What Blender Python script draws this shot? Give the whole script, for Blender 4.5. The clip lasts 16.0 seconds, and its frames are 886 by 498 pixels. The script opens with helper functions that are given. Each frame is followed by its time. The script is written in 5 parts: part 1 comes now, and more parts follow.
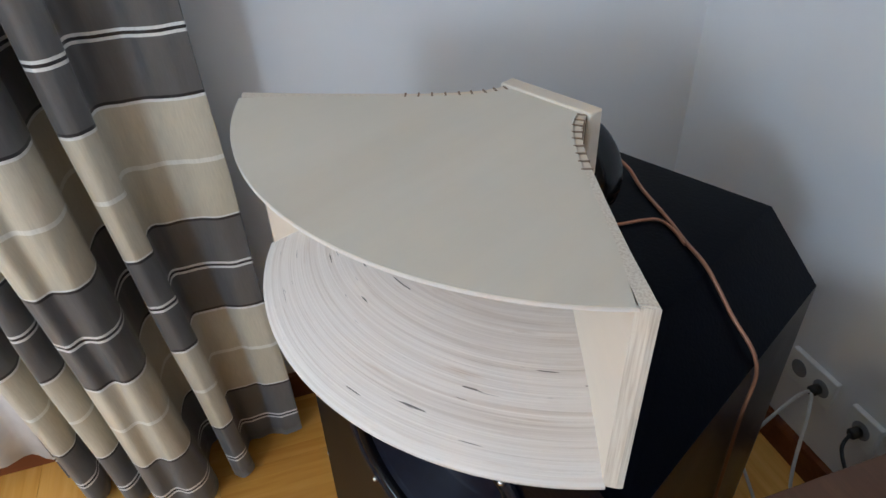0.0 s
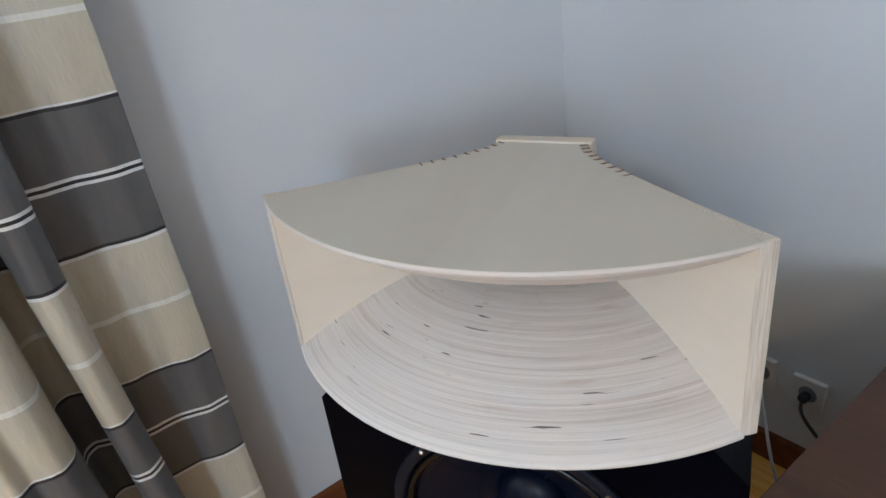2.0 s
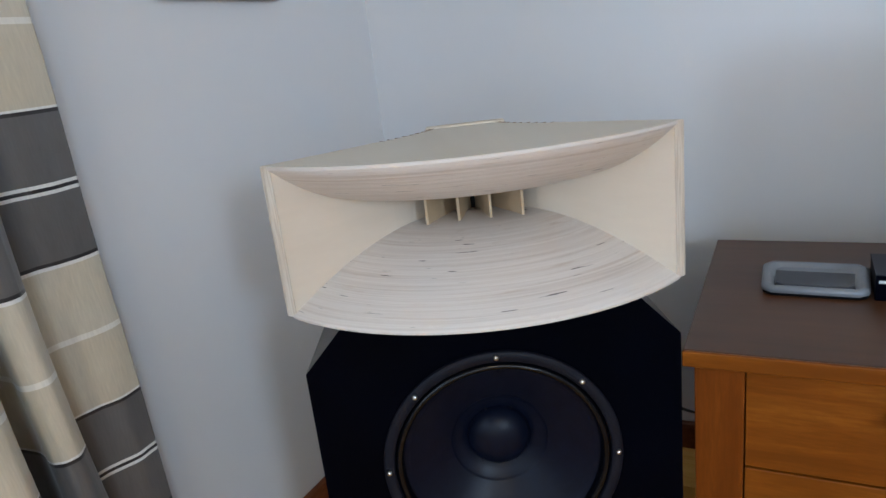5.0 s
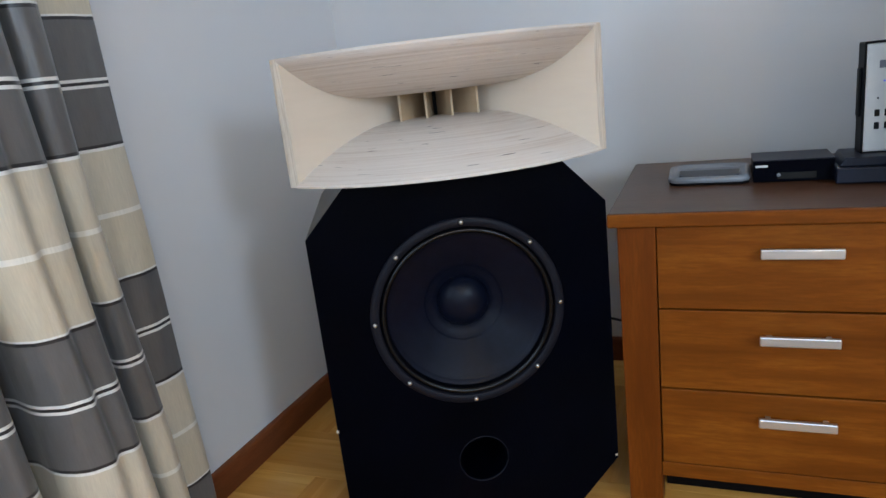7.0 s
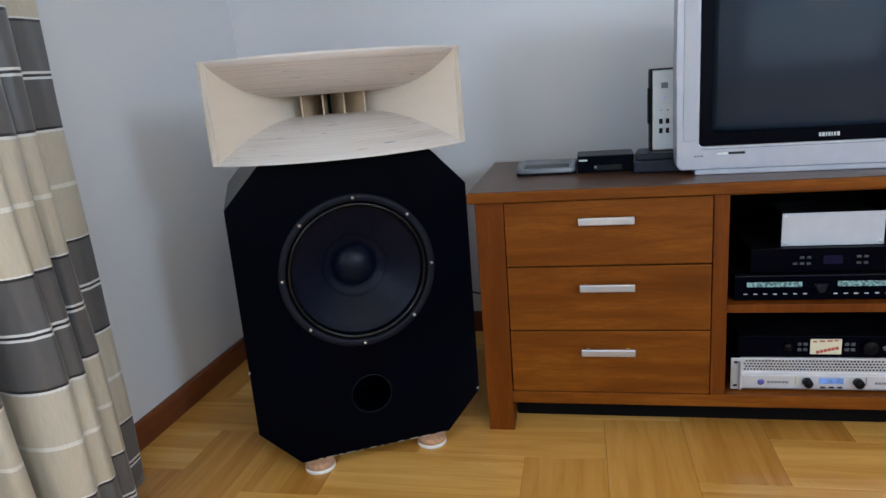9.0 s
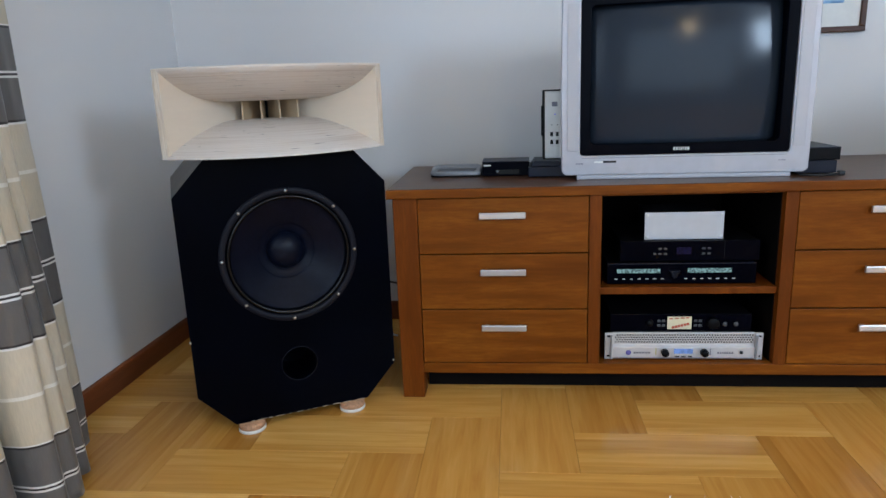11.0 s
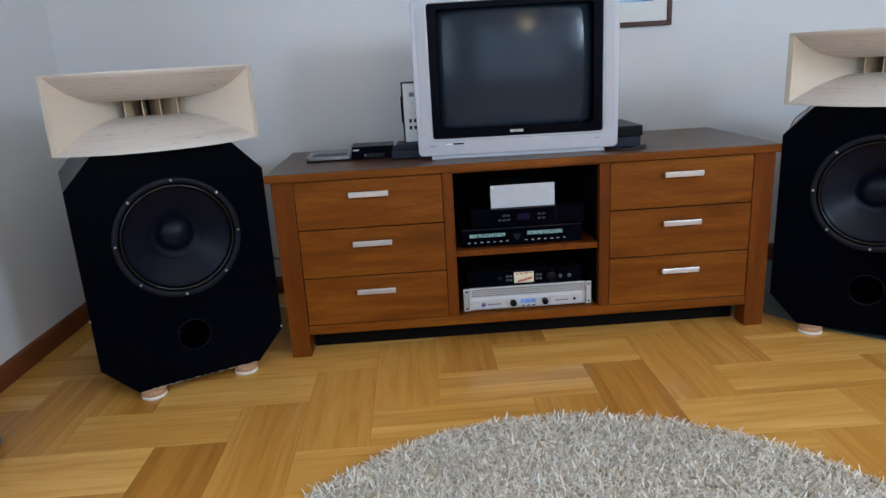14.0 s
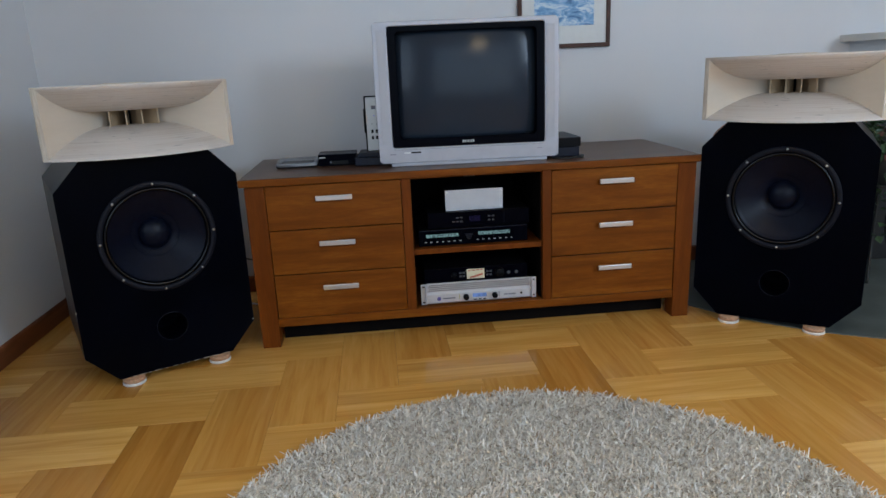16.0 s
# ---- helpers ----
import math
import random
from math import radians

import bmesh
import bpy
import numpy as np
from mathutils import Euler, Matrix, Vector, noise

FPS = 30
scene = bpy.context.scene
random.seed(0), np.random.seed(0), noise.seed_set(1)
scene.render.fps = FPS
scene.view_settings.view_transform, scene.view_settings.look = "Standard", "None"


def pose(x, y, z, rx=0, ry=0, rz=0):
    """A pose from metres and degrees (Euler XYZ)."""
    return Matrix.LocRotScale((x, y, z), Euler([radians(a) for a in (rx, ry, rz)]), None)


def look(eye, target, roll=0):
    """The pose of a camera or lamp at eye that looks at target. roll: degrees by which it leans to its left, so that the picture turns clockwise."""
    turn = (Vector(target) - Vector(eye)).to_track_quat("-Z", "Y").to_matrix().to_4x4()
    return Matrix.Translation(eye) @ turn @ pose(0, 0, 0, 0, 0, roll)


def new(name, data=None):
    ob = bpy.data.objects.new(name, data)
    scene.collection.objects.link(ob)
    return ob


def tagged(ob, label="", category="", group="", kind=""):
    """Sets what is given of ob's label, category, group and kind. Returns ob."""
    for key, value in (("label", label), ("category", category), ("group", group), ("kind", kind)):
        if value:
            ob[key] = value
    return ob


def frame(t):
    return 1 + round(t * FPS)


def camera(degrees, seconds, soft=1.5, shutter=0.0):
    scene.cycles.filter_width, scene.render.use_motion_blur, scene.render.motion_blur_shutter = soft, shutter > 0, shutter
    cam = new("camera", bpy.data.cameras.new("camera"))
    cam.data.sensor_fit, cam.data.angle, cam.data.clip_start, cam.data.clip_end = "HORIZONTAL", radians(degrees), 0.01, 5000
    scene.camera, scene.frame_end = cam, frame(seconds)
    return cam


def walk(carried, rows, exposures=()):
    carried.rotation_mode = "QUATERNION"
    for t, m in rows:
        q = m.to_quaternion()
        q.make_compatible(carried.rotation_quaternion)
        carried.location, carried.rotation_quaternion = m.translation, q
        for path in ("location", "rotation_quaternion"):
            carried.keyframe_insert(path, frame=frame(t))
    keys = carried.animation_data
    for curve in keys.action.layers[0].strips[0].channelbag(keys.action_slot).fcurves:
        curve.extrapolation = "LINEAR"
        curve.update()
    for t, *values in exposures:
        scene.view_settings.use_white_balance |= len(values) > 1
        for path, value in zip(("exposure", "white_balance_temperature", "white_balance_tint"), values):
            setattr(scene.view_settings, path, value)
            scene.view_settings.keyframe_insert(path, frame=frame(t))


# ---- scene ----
cam = camera(67.2, 16.0)
EXPOSURES = [(0, -0.04), (3.0, -0.22), (7.0, -0.20), (8.5, -0.28), (11.0, -0.32), (12.5, -0.38), (13.5, -0.42), (15.0, -0.38), (15.6, -0.32), (16.0, -0.76)]
PATH = [
    (0, (0.044, 0.037, 1.405), (0.524, 1.571, 0.214), -2.1),
    (0.5, (-0.031, 0.037, 1.414), (0.553, 1.57, 0.271), -3.0),
    (1, (-0.145, 0.078, 1.403), (0.702, 1.53, 0.319), -4.8),
    (1.5, (-0.214, 0.095, 1.377), (0.727, 1.511, 0.324), -7.2),
    (2, (-0.245, 0.09, 1.36), (0.789, 1.552, 0.47), -7.4),
    (2.5, (-0.31, 0.093, 1.335), (0.857, 1.497, 0.516), -7.3),
    (3, (-0.355, 0.118, 1.315), (0.969, 1.453, 0.633), -8.1),
    (3.5, (-0.42, 0.147, 1.279), (1.022, 1.353, 0.596), -6.4),
    (3.7, (-0.468, 0.188, 1.288), (1.029, 1.307, 0.576), -6.9),
    (5.8, (-0.799, 0.233, 1.107), (0.964, 1.039, 0.617), -6.0),
    (6, (-0.833, 0.239, 1.093), (0.945, 1.003, 0.589), -5.6),
    (6.5, (-0.919, 0.211, 1.047), (0.879, 0.928, 0.545), -5.2),
    (7, (-1.005, 0.166, 1.008), (0.781, 0.906, 0.495), -6.7),
    (7.5, (-1.062, 0.153, 0.961), (0.749, 0.827, 0.443), -6.0),
    (8, (-1.15, 0.133, 0.96), (0.734, 0.606, 0.481), -4.7),
    (8.5, (-1.263, 0.096, 0.973), (0.63, 0.527, 0.492), -4.5),
    (10.8, (-1.615, -0.014, 0.988), (0.313, 0.212, 0.507), -2.8),
    (11, (-1.646, -0.026, 0.986), (0.287, 0.182, 0.517), -2.2),
    (11.5, (-1.703, -0.063, 0.993), (0.235, 0.074, 0.519), -2.7),
    (12, (-1.76, -0.097, 0.997), (0.18, -0.021, 0.518), -3.0),
    (12.5, (-1.809, -0.125, 1.001), (0.126, -0.097, 0.496), -2.8),
    (13, (-1.851, -0.15, 1.0), (0.079, -0.176, 0.476), -2.5),
    (13.5, (-1.881, -0.155, 1.007), (0.044, -0.238, 0.472), -2.4),
    (14, (-1.962, -0.165, 1.042), (-0.04, -0.232, 0.496), -3.3),
    (14.5, (-2.029, -0.166, 1.061), (-0.122, -0.234, 0.462), -3.9),
    (15, (-2.092, -0.153, 1.065), (-0.187, -0.289, 0.471), -2.4),
    (15.5, (-2.16, -0.141, 1.067), (-0.254, -0.342, 0.494), -2.2),
    (16, (-2.214, -0.174, 1.07), (-0.292, -0.35, 0.544), -2.5),
]
walk(cam, [(t, look(eye, target, roll)) for t, eye, target, roll in PATH], EXPOSURES)

# ---- light ----
world = bpy.data.worlds.new("sky")
scene.world = world
world.use_nodes = True
_sky = world.node_tree.nodes.new("ShaderNodeTexSky")
_sky.sky_type, _sky.sun_disc = "NISHITA", False
_sky.sun_elevation, _sky.sun_rotation = radians(35), radians(200)
world.node_tree.links.new(_sky.outputs[0], world.node_tree.nodes["Background"].inputs[0])
world.node_tree.nodes["Background"].inputs[1].default_value = 0.1


def area_lamp(name, eye, target, width, height, watts, colour):
    data = bpy.data.lights.new(name, "AREA")
    data.shape, data.size, data.size_y, data.energy, data.color = "RECTANGLE", width, height, watts, colour
    ob = new(name, data)
    ob.matrix_world = look(eye, target)
    return ob


ROOM_X0, ROOM_X1, ROOM_Y0, ROOM_Y1, ROOM_Z = -3.9, 1.13, -4.9, 1.358, 2.9
area_lamp("daylight_window_left", (-1.9, ROOM_Y1 - 0.12, 1.55), (-1.9, -2.0, 1.35), 2.0, 1.4, 40, (0.575, 0.77, 1.0))
area_lamp("daylight_window_right", (ROOM_X0 + 0.1, -3.95, 2.22), (0.3, 0.7, 0.9), 0.75, 0.95, 120, (0.575, 0.77, 1.0))
# broad soft fill added from the west; no known source there
area_lamp("daylight_window_middle", (ROOM_X0 + 0.1, -1.0, 1.48), (1.0, -0.7, 1.3), 3.3, 1.85, 58, (0.575, 0.77, 1.0))
_lamp = bpy.data.lights.new("pendant_bulb", "POINT")
_lamp.energy, _lamp.color, _lamp.shadow_soft_size = 5, (1.0, 0.88, 0.70), 0.14
new("pendant_bulb", _lamp).location = (-2.55, -1.05, 1.96)


# ---- materials ----
class Nodes:
    """A short way to write a node material."""

    def __init__(self, name, rough=0.6, metal=0.0, colour=(0.5, 0.5, 0.5)):
        self.mat = bpy.data.materials.new(name)
        self.mat.use_nodes = True
        self.t = self.mat.node_tree
        self.b = self.t.nodes["Principled BSDF"]
        self.b.inputs["Roughness"].default_value = rough
        self.b.inputs["Metallic"].default_value = metal
        self.b.inputs["Base Color"].default_value = (*colour, 1)

    def link(self, a, b):
        self.t.links.new(a, b)

    def coords(self, scale=(1, 1, 1), which="Object", rot=(0, 0, 0)):
        c = self.t.nodes.new("ShaderNodeTexCoord")
        m = self.t.nodes.new("ShaderNodeMapping")
        m.inputs["Scale"].default_value = scale
        m.inputs["Rotation"].default_value = rot
        self.link(c.outputs[which], m.inputs["Vector"])
        return m.outputs["Vector"]

    def noise(self, vec, scale, detail=4.0, rough=0.5, distort=0.0):
        x = self.t.nodes.new("ShaderNodeTexNoise")
        x.inputs["Scale"].default_value = scale
        x.inputs["Detail"].default_value = detail
        x.inputs["Roughness"].default_value = rough
        x.inputs["Distortion"].default_value = distort
        self.link(vec, x.inputs["Vector"])
        return x.outputs["Fac"]

    def ramp(self, fac, *stops, constant=False):
        r = self.t.nodes.new("ShaderNodeValToRGB")
        el = r.color_ramp.elements
        if constant:
            r.color_ramp.interpolation = "CONSTANT"
        while len(el) < len(stops):
            el.new(0.5)
        for e, (p, c) in zip(el, stops):
            e.position, e.color = p, (*c, 1) if len(c) == 3 else c
        self.link(fac, r.inputs["Fac"])
        return r.outputs["Color"]

    def math(self, op, a, b=0.0, c=0.0):
        m = self.t.nodes.new("ShaderNodeMath")
        m.operation = op
        for i, v in enumerate((a, b, c)):
            if isinstance(v, (int, float)):
                m.inputs[i].default_value = v
            else:
                self.link(v, m.inputs[i])
        return m.outputs[0]

    def mix(self, fac, a, b, mode="MIX"):
        m = self.t.nodes.new("ShaderNodeMix")
        m.data_type, m.blend_type = "RGBA", mode
        for i, v in ((0, fac), (6, a), (7, b)):
            if isinstance(v, (int, float)):
                m.inputs[i].default_value = v
            elif isinstance(v, tuple):
                m.inputs[i].default_value = (*v, 1)
            else:
                self.link(v, m.inputs[i])
        return m.outputs[2]

    def base(self, c):
        self.link(c, self.b.inputs["Base Color"])
        return self

    def rough(self, fac, lo, hi):
        m = self.t.nodes.new("ShaderNodeMapRange")
        m.inputs["To Min"].default_value, m.inputs["To Max"].default_value = lo, hi
        self.link(fac, m.inputs["Value"])
        self.link(m.outputs[0], self.b.inputs["Roughness"])
        return self

    def bump(self, fac, strength=0.2, distance=0.002):
        x = self.t.nodes.new("ShaderNodeBump")
        x.inputs["Strength"].default_value, x.inputs["Distance"].default_value = strength, distance
        self.link(fac, x.inputs["Height"])
        self.link(x.outputs[0], self.b.inputs["Normal"])
        return self


def plain(name, colour, rough=0.5, metal=0.0, vary=0.12, scale=30.0, bump=0.05, spec=0.5):
    m = Nodes(name, rough, metal, colour)
    m.b.inputs["Specular IOR Level"].default_value = spec
    v = m.coords()
    f = m.noise(v, scale, 5)
    lo = tuple(c * (1 - vary) for c in colour)
    hi = tuple(min(1, c * (1 + vary)) for c in colour)
    m.base(m.ramp(f, (0.3, lo), (0.7, hi)))
    m.rough(m.noise(v, scale * 0.3, 3), max(0.02, rough - 0.07), min(1, rough + 0.07))
    if bump:
        m.bump(m.noise(v, scale * 8, 3), bump, 0.001)
    return m.mat


def wood(name, dark, mid, light, rough=0.4, along=(1, 12, 12), scale=3.0, per_object=0.0, bump=0.08, grain=0.5, spec=0.2):
    """Grain that runs along the axis with the smallest scale."""
    m = Nodes(name, rough)
    v = m.coords(along)
    if per_object:
        info = m.t.nodes.new("ShaderNodeObjectInfo")
        add = m.t.nodes.new("ShaderNodeVectorMath")
        add.operation = "ADD"
        comb = m.t.nodes.new("ShaderNodeCombineXYZ")
        shift = m.math("MULTIPLY", info.outputs["Random"], 37.0)
        for i in range(3):
            m.link(shift, comb.inputs[i])
        m.link(v, add.inputs[0])
        m.link(comb.outputs[0], add.inputs[1])
        v = add.outputs[0]
    broad = m.noise(v, scale, 3, 0.55, 0.6)
    fine = m.noise(v, scale * 9, 5, 0.68)
    c = m.ramp(broad, (0.28, dark), (0.5, mid), (0.75, light))
    c = m.mix(m.ramp(fine, (0.40, (grain, grain, grain)), (0.62, (0.0, 0.0, 0.0))), c, tuple(x * 0.66 for x in mid), "MIX")
    if per_object:
        tone = m.ramp(info.outputs["Random"], (0.0, (1 - per_object,) * 3), (1.0, (1 + per_object,) * 3))
        c = m.mix(1.0, c, tone, "MULTIPLY")
    m.base(c)
    m.b.inputs["Specular IOR Level"].default_value = spec
    m.rough(fine, rough - 0.06, rough + 0.1)
    m.bump(fine, bump, 0.0008)
    return m.mat


def wall_paint(name, colour):
    m = Nodes(name, 0.75)
    v = m.coords()
    big = m.noise(v, 0.9, 3)
    m.base(m.ramp(big, (0.3, tuple(c * 0.96 for c in colour)), (0.7, colour)))
    m.bump(m.noise(v, 260, 3), 0.12, 0.0008)
    return m.mat


WALL = wall_paint("painted_plaster", (0.722, 0.712, 0.716))
CEIL = wall_paint("ceiling_paint", (0.84, 0.84, 0.83))
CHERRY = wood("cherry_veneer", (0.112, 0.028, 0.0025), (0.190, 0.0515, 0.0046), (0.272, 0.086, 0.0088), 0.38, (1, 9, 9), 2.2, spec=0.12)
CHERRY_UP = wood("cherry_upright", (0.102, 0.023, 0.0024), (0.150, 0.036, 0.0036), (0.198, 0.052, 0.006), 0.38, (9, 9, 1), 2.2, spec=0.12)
CHERRY_TOP = wood("cherry_top", (0.058, 0.023, 0.010), (0.082, 0.033, 0.0145), (0.108, 0.045, 0.020), 0.30, (1, 9, 9), 2.2, bump=0.01, grain=0.3, spec=0.32)
SKIRT = wood("skirting_wood", (0.13, 0.035, 0.012), (0.18, 0.052, 0.018), (0.23, 0.075, 0.026), 0.4, (1, 9, 9), 3)
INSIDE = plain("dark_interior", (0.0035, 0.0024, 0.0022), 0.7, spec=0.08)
BIRCH = wood("birch_ply_face", (0.57, 0.505, 0.415), (0.595, 0.535, 0.445), (0.62, 0.565, 0.48), 0.55, (7, 1, 7), 0.8, bump=0.04, grain=0.05)
BIRCH_SIDE = wood("birch_ply_side", (0.61, 0.51, 0.405), (0.64, 0.545, 0.44), (0.67, 0.58, 0.48), 0.55, (1, 1, 6), 1.2, bump=0.04, grain=0.07)


def ply_layers(name):
    """Bare edges of stacked birch ply: thin layers by height, with dark gaps here and there along them."""
    m = Nodes(name, 0.6)
    c = m.t.nodes.new("ShaderNodeTexCoord")
    s = m.t.nodes.new("ShaderNodeSeparateXYZ")
    m.link(c.outputs["Object"], s.inputs[0])
    x, y, z = s.outputs
    dy = m.math("SUBTRACT", 0.28, y)
    ang = m.math("ARCTAN2", x, dy)
    comb = m.t.nodes.new("ShaderNodeCombineXYZ")
    m.link(m.math("MULTIPLY", ang, 0.035), comb.inputs[0])
    m.link(m.math("MULTIPLY", z, 15.0), comb.inputs[2])
    layer = m.noise(comb.outputs[0], 16.0, 3, 0.6)
    comb2 = m.t.nodes.new("ShaderNodeCombineXYZ")
    m.link(m.math("MULTIPLY", ang, 0.45), comb2.inputs[0])
    m.link(m.math("MULTIPLY", z, 30.0), comb2.inputs[2])
    streak = m.noise(comb2.outputs[0], 9.0, 4, 0.55)
    comb3 = m.t.nodes.new("ShaderNodeCombineXYZ")
    m.link(m.math("MULTIPLY", ang, 0.8), comb3.inputs[0])
    m.link(m.math("MULTIPLY", z, 75.0), comb3.inputs[2])
    gap = m.noise(comb3.outputs[0], 7.0, 2, 0.5)
    col = m.ramp(layer, (0.30, (0.50, 0.42, 0.36)), (0.41, (0.60, 0.525, 0.465)), (0.56, (0.655, 0.59, 0.535)), (0.68, (0.55, 0.46, 0.395)))
    col = m.mix(m.ramp(streak, (0.6, (0, 0, 0)), (0.74, (0.45, 0.45, 0.45))), col, (0.44, 0.31, 0.22))
    col = m.mix(m.ramp(gap, (0.685, (0, 0, 0)), (0.715, (0.9, 0.9, 0.9))), col, (0.07, 0.055, 0.05))
    m.base(col)
    m.bump(layer, 0.55, 0.0032)
    return m.mat


PLY_EDGE = ply_layers("birch_ply_layers")


def ply_end(name):
    m = Nodes(name, 0.6)
    v = m.coords((1, 1, 0.04))
    f = m.noise(v, 420, 2)
    m.base(m.ramp(f, (0.35, (0.50, 0.415, 0.33)), (0.5, (0.595, 0.515, 0.425)), (0.65, (0.65, 0.58, 0.49))))
    return m.mat


PLY_END = ply_end("ply_panel_edge")
KERF = plain("kerf_shadow_gap", (0.20, 0.13, 0.085), 0.8)
# birch tone made warmer to paint in light bounced around the throat
VANE_WOOD = wood("bounce_warmed_vane_wood", (0.50, 0.36, 0.22), (0.54, 0.40, 0.26), (0.58, 0.45, 0.31), 0.5, (1, 1, 8), 2.0, bump=0.03, grain=0.1)
BLACK_BOX = Nodes("black_textured_lacquer", 0.42)
_v = BLACK_BOX.coords()
BLACK_BOX.base(BLACK_BOX.ramp(BLACK_BOX.noise(_v, 5, 4), (0.3, (0.0002, 0.0005, 0.0018)), (0.7, (0.0004, 0.0009, 0.0034))))
BLACK_BOX.rough(BLACK_BOX.noise(_v, 7, 4), 0.27, 0.38)
_w = BLACK_BOX.t.nodes.new("ShaderNodeLayerWeight")
_w.inputs["Blend"].default_value = 0.5
_g = BLACK_BOX.math("POWER", _w.outputs["Facing"], 4.0)
BLACK_BOX.link(BLACK_BOX.math("ADD", BLACK_BOX.math("MULTIPLY", _g, 0.5), 0.026), BLACK_BOX.b.inputs["Specular IOR Level"])
BLACK_BOX.bump(BLACK_BOX.noise(_v, 170, 4), 0.35, 0.0012)
BLACK_BOX = BLACK_BOX.mat
BARE_EDGE = plain("worn_bare_edge", (0.40, 0.33, 0.24), 0.8, vary=0.3, scale=200)
CONE = plain("black_paper_cone", (0.0028, 0.0044, 0.0120), 0.36, vary=0.2, scale=60, bump=0.02, spec=0.14)
RUBBER = plain("black_rubber", (0.0015, 0.0017, 0.003), 0.22, bump=0.02, spec=0.3)
CAST = plain("cast_frame_black", (0.0075, 0.0080, 0.013), 0.5, bump=0.02, spec=0.12)
STEEL = plain("zinc_screw", (0.62, 0.62, 0.60), 0.3, 1.0)
CORK = plain("cork", (0.46, 0.25, 0.14), 0.85, vary=0.3, scale=160, bump=0.2)
FELT = plain("white_felt", (0.72, 0.69, 0.63), 0.95)
SILVER = plain("silver_plastic", (0.42, 0.42, 0.46), 0.38, 0.25, vary=0.04)
SILVER_GRILLE = plain("silver_grille", (0.40, 0.40, 0.43), 0.5, 0.2, vary=0.1, scale=900)
BEZEL = plain("black_gloss_plastic", (0.0006, 0.0008, 0.0030), 0.25, vary=0.05, bump=0, spec=0.04)
NICKEL = plain("brushed_nickel", (0.64, 0.64, 0.65), 0.34, 0.88, vary=0.02, scale=8, bump=0)
MATTE_BLACK = plain("matt_black_metal", (0.0018, 0.0018, 0.0028), 0.5, spec=0.12)
NAVY = plain("dark_blue_plastic", (0.006, 0.008, 0.018), 0.4, spec=0.25)
WHITE_PLASTIC = plain("white_plastic", (0.70, 0.70, 0.68), 0.4, vary=0.04)
GREY_PLASTIC = plain("grey_plastic", (0.17, 0.18, 0.20), 0.42, vary=0.06)
DIM_BUTTON = plain("dim_grey_buttons", (0.055, 0.058, 0.066), 0.42, vary=0.06)
ALU = plain("satin_aluminium", (0.60, 0.60, 0.62), 0.42, 0.55, vary=0.05)
PALE_PANEL = plain("pale_aluminium_panel", (0.50, 0.51, 0.54), 0.5, 0.2, vary=0.04)
DARK_HOLE = plain("dark_hole", (0.006, 0.006, 0.006), 0.9, bump=0)
COPPER = plain("copper_speaker_wire", (0.34, 0.15, 0.085), 0.4, 0.3)
BLACK_WIRE = plain("black_cable_sheath", (0.010, 0.010, 0.010), 0.5)
WHITE_WIRE = plain("white_cable_sheath", (0.55, 0.54, 0.52), 0.5)
FRAME_WOOD = wood("picture_frame_wood", (0.045, 0.017, 0.010), (0.075, 0.028, 0.016), (0.10, 0.04, 0.022), 0.35)
PALE_FRAME = plain("pale_frame_wood", (0.46, 0.43, 0.40), 0.5)
PAPER = plain("mount_board", (0.74, 0.74, 0.72), 0.9, vary=0.03)
STICKER = plain("cream_sticker", (0.66, 0.60, 0.42), 0.7, vary=0.05)
RED_INK = plain("red_ink", (0.42, 0.06, 0.03), 0.7)
PALE_INK = plain("pale_print", (0.60, 0.60, 0.58), 0.6)
GREY_INK = plain("grey_print", (0.16, 0.16, 0.20), 0.6)
PURPLE = plain("violet_badge", (0.10, 0.08, 0.30), 0.4)
SLATE = plain("grey_green_slate", (0.10, 0.115, 0.105), 0.45, vary=0.25, scale=6)
POT = plain("dark_glazed_pot", (0.03, 0.028, 0.026), 0.35)
IRON = plain("wrought_iron", (0.012, 0.012, 0.012), 0.55)
LEAF = plain("green_leaf", (0.035, 0.075, 0.025), 0.45, vary=0.5, scale=25)
LEAF_RED = plain("reddish_leaf", (0.11, 0.045, 0.03), 0.45, vary=0.4, scale=25)
STEM = plain("plant_stem", (0.07, 0.06, 0.03), 0.7)
MARBLE = plain("pale_stone_slab", (0.66, 0.64, 0.60), 0.5, vary=0.06, scale=4)


def glow(name, colour, strength):
    m = Nodes(name, 0.3, 0, (0.004, 0.004, 0.006))
    m.b.inputs["Specular IOR Level"].default_value = 0.08
    m.b.inputs["Emission Color"].default_value = (*colour, 1)
    m.b.inputs["Emission Strength"].default_value = strength
    return m


def lcd(name, colour, strength, scale, unlit=0.25):
    m = glow(name, colour, strength)
    v = m.coords((1, 1, 1))
    f = m.noise(v, scale, 2)
    m.link(m.ramp(f, (0.4, tuple(c * unlit for c in colour)), (0.6, colour)), m.b.inputs["Emission Color"])
    return m.mat


LCD_CYAN = lcd("cyan_display", (0.45, 0.80, 0.85), 0.6, 160)
LCD_BLUE = lcd("blue_display", (0.24, 0.42, 0.95), 0.8, 90, 0.7)
LCD_VIOLET = lcd("violet_display", (0.05, 0.03, 0.34), 0.10, 120)
LED_BLUE = glow("blue_led", (0.3, 0.35, 1.0), 0.8).mat
LED_YELLOW = glow("yellow_led", (0.8, 0.75, 0.2), 0.5).mat
LAMP_GLASS = glow("lamp_globe", (1.0, 0.74, 0.36), 62.0).mat

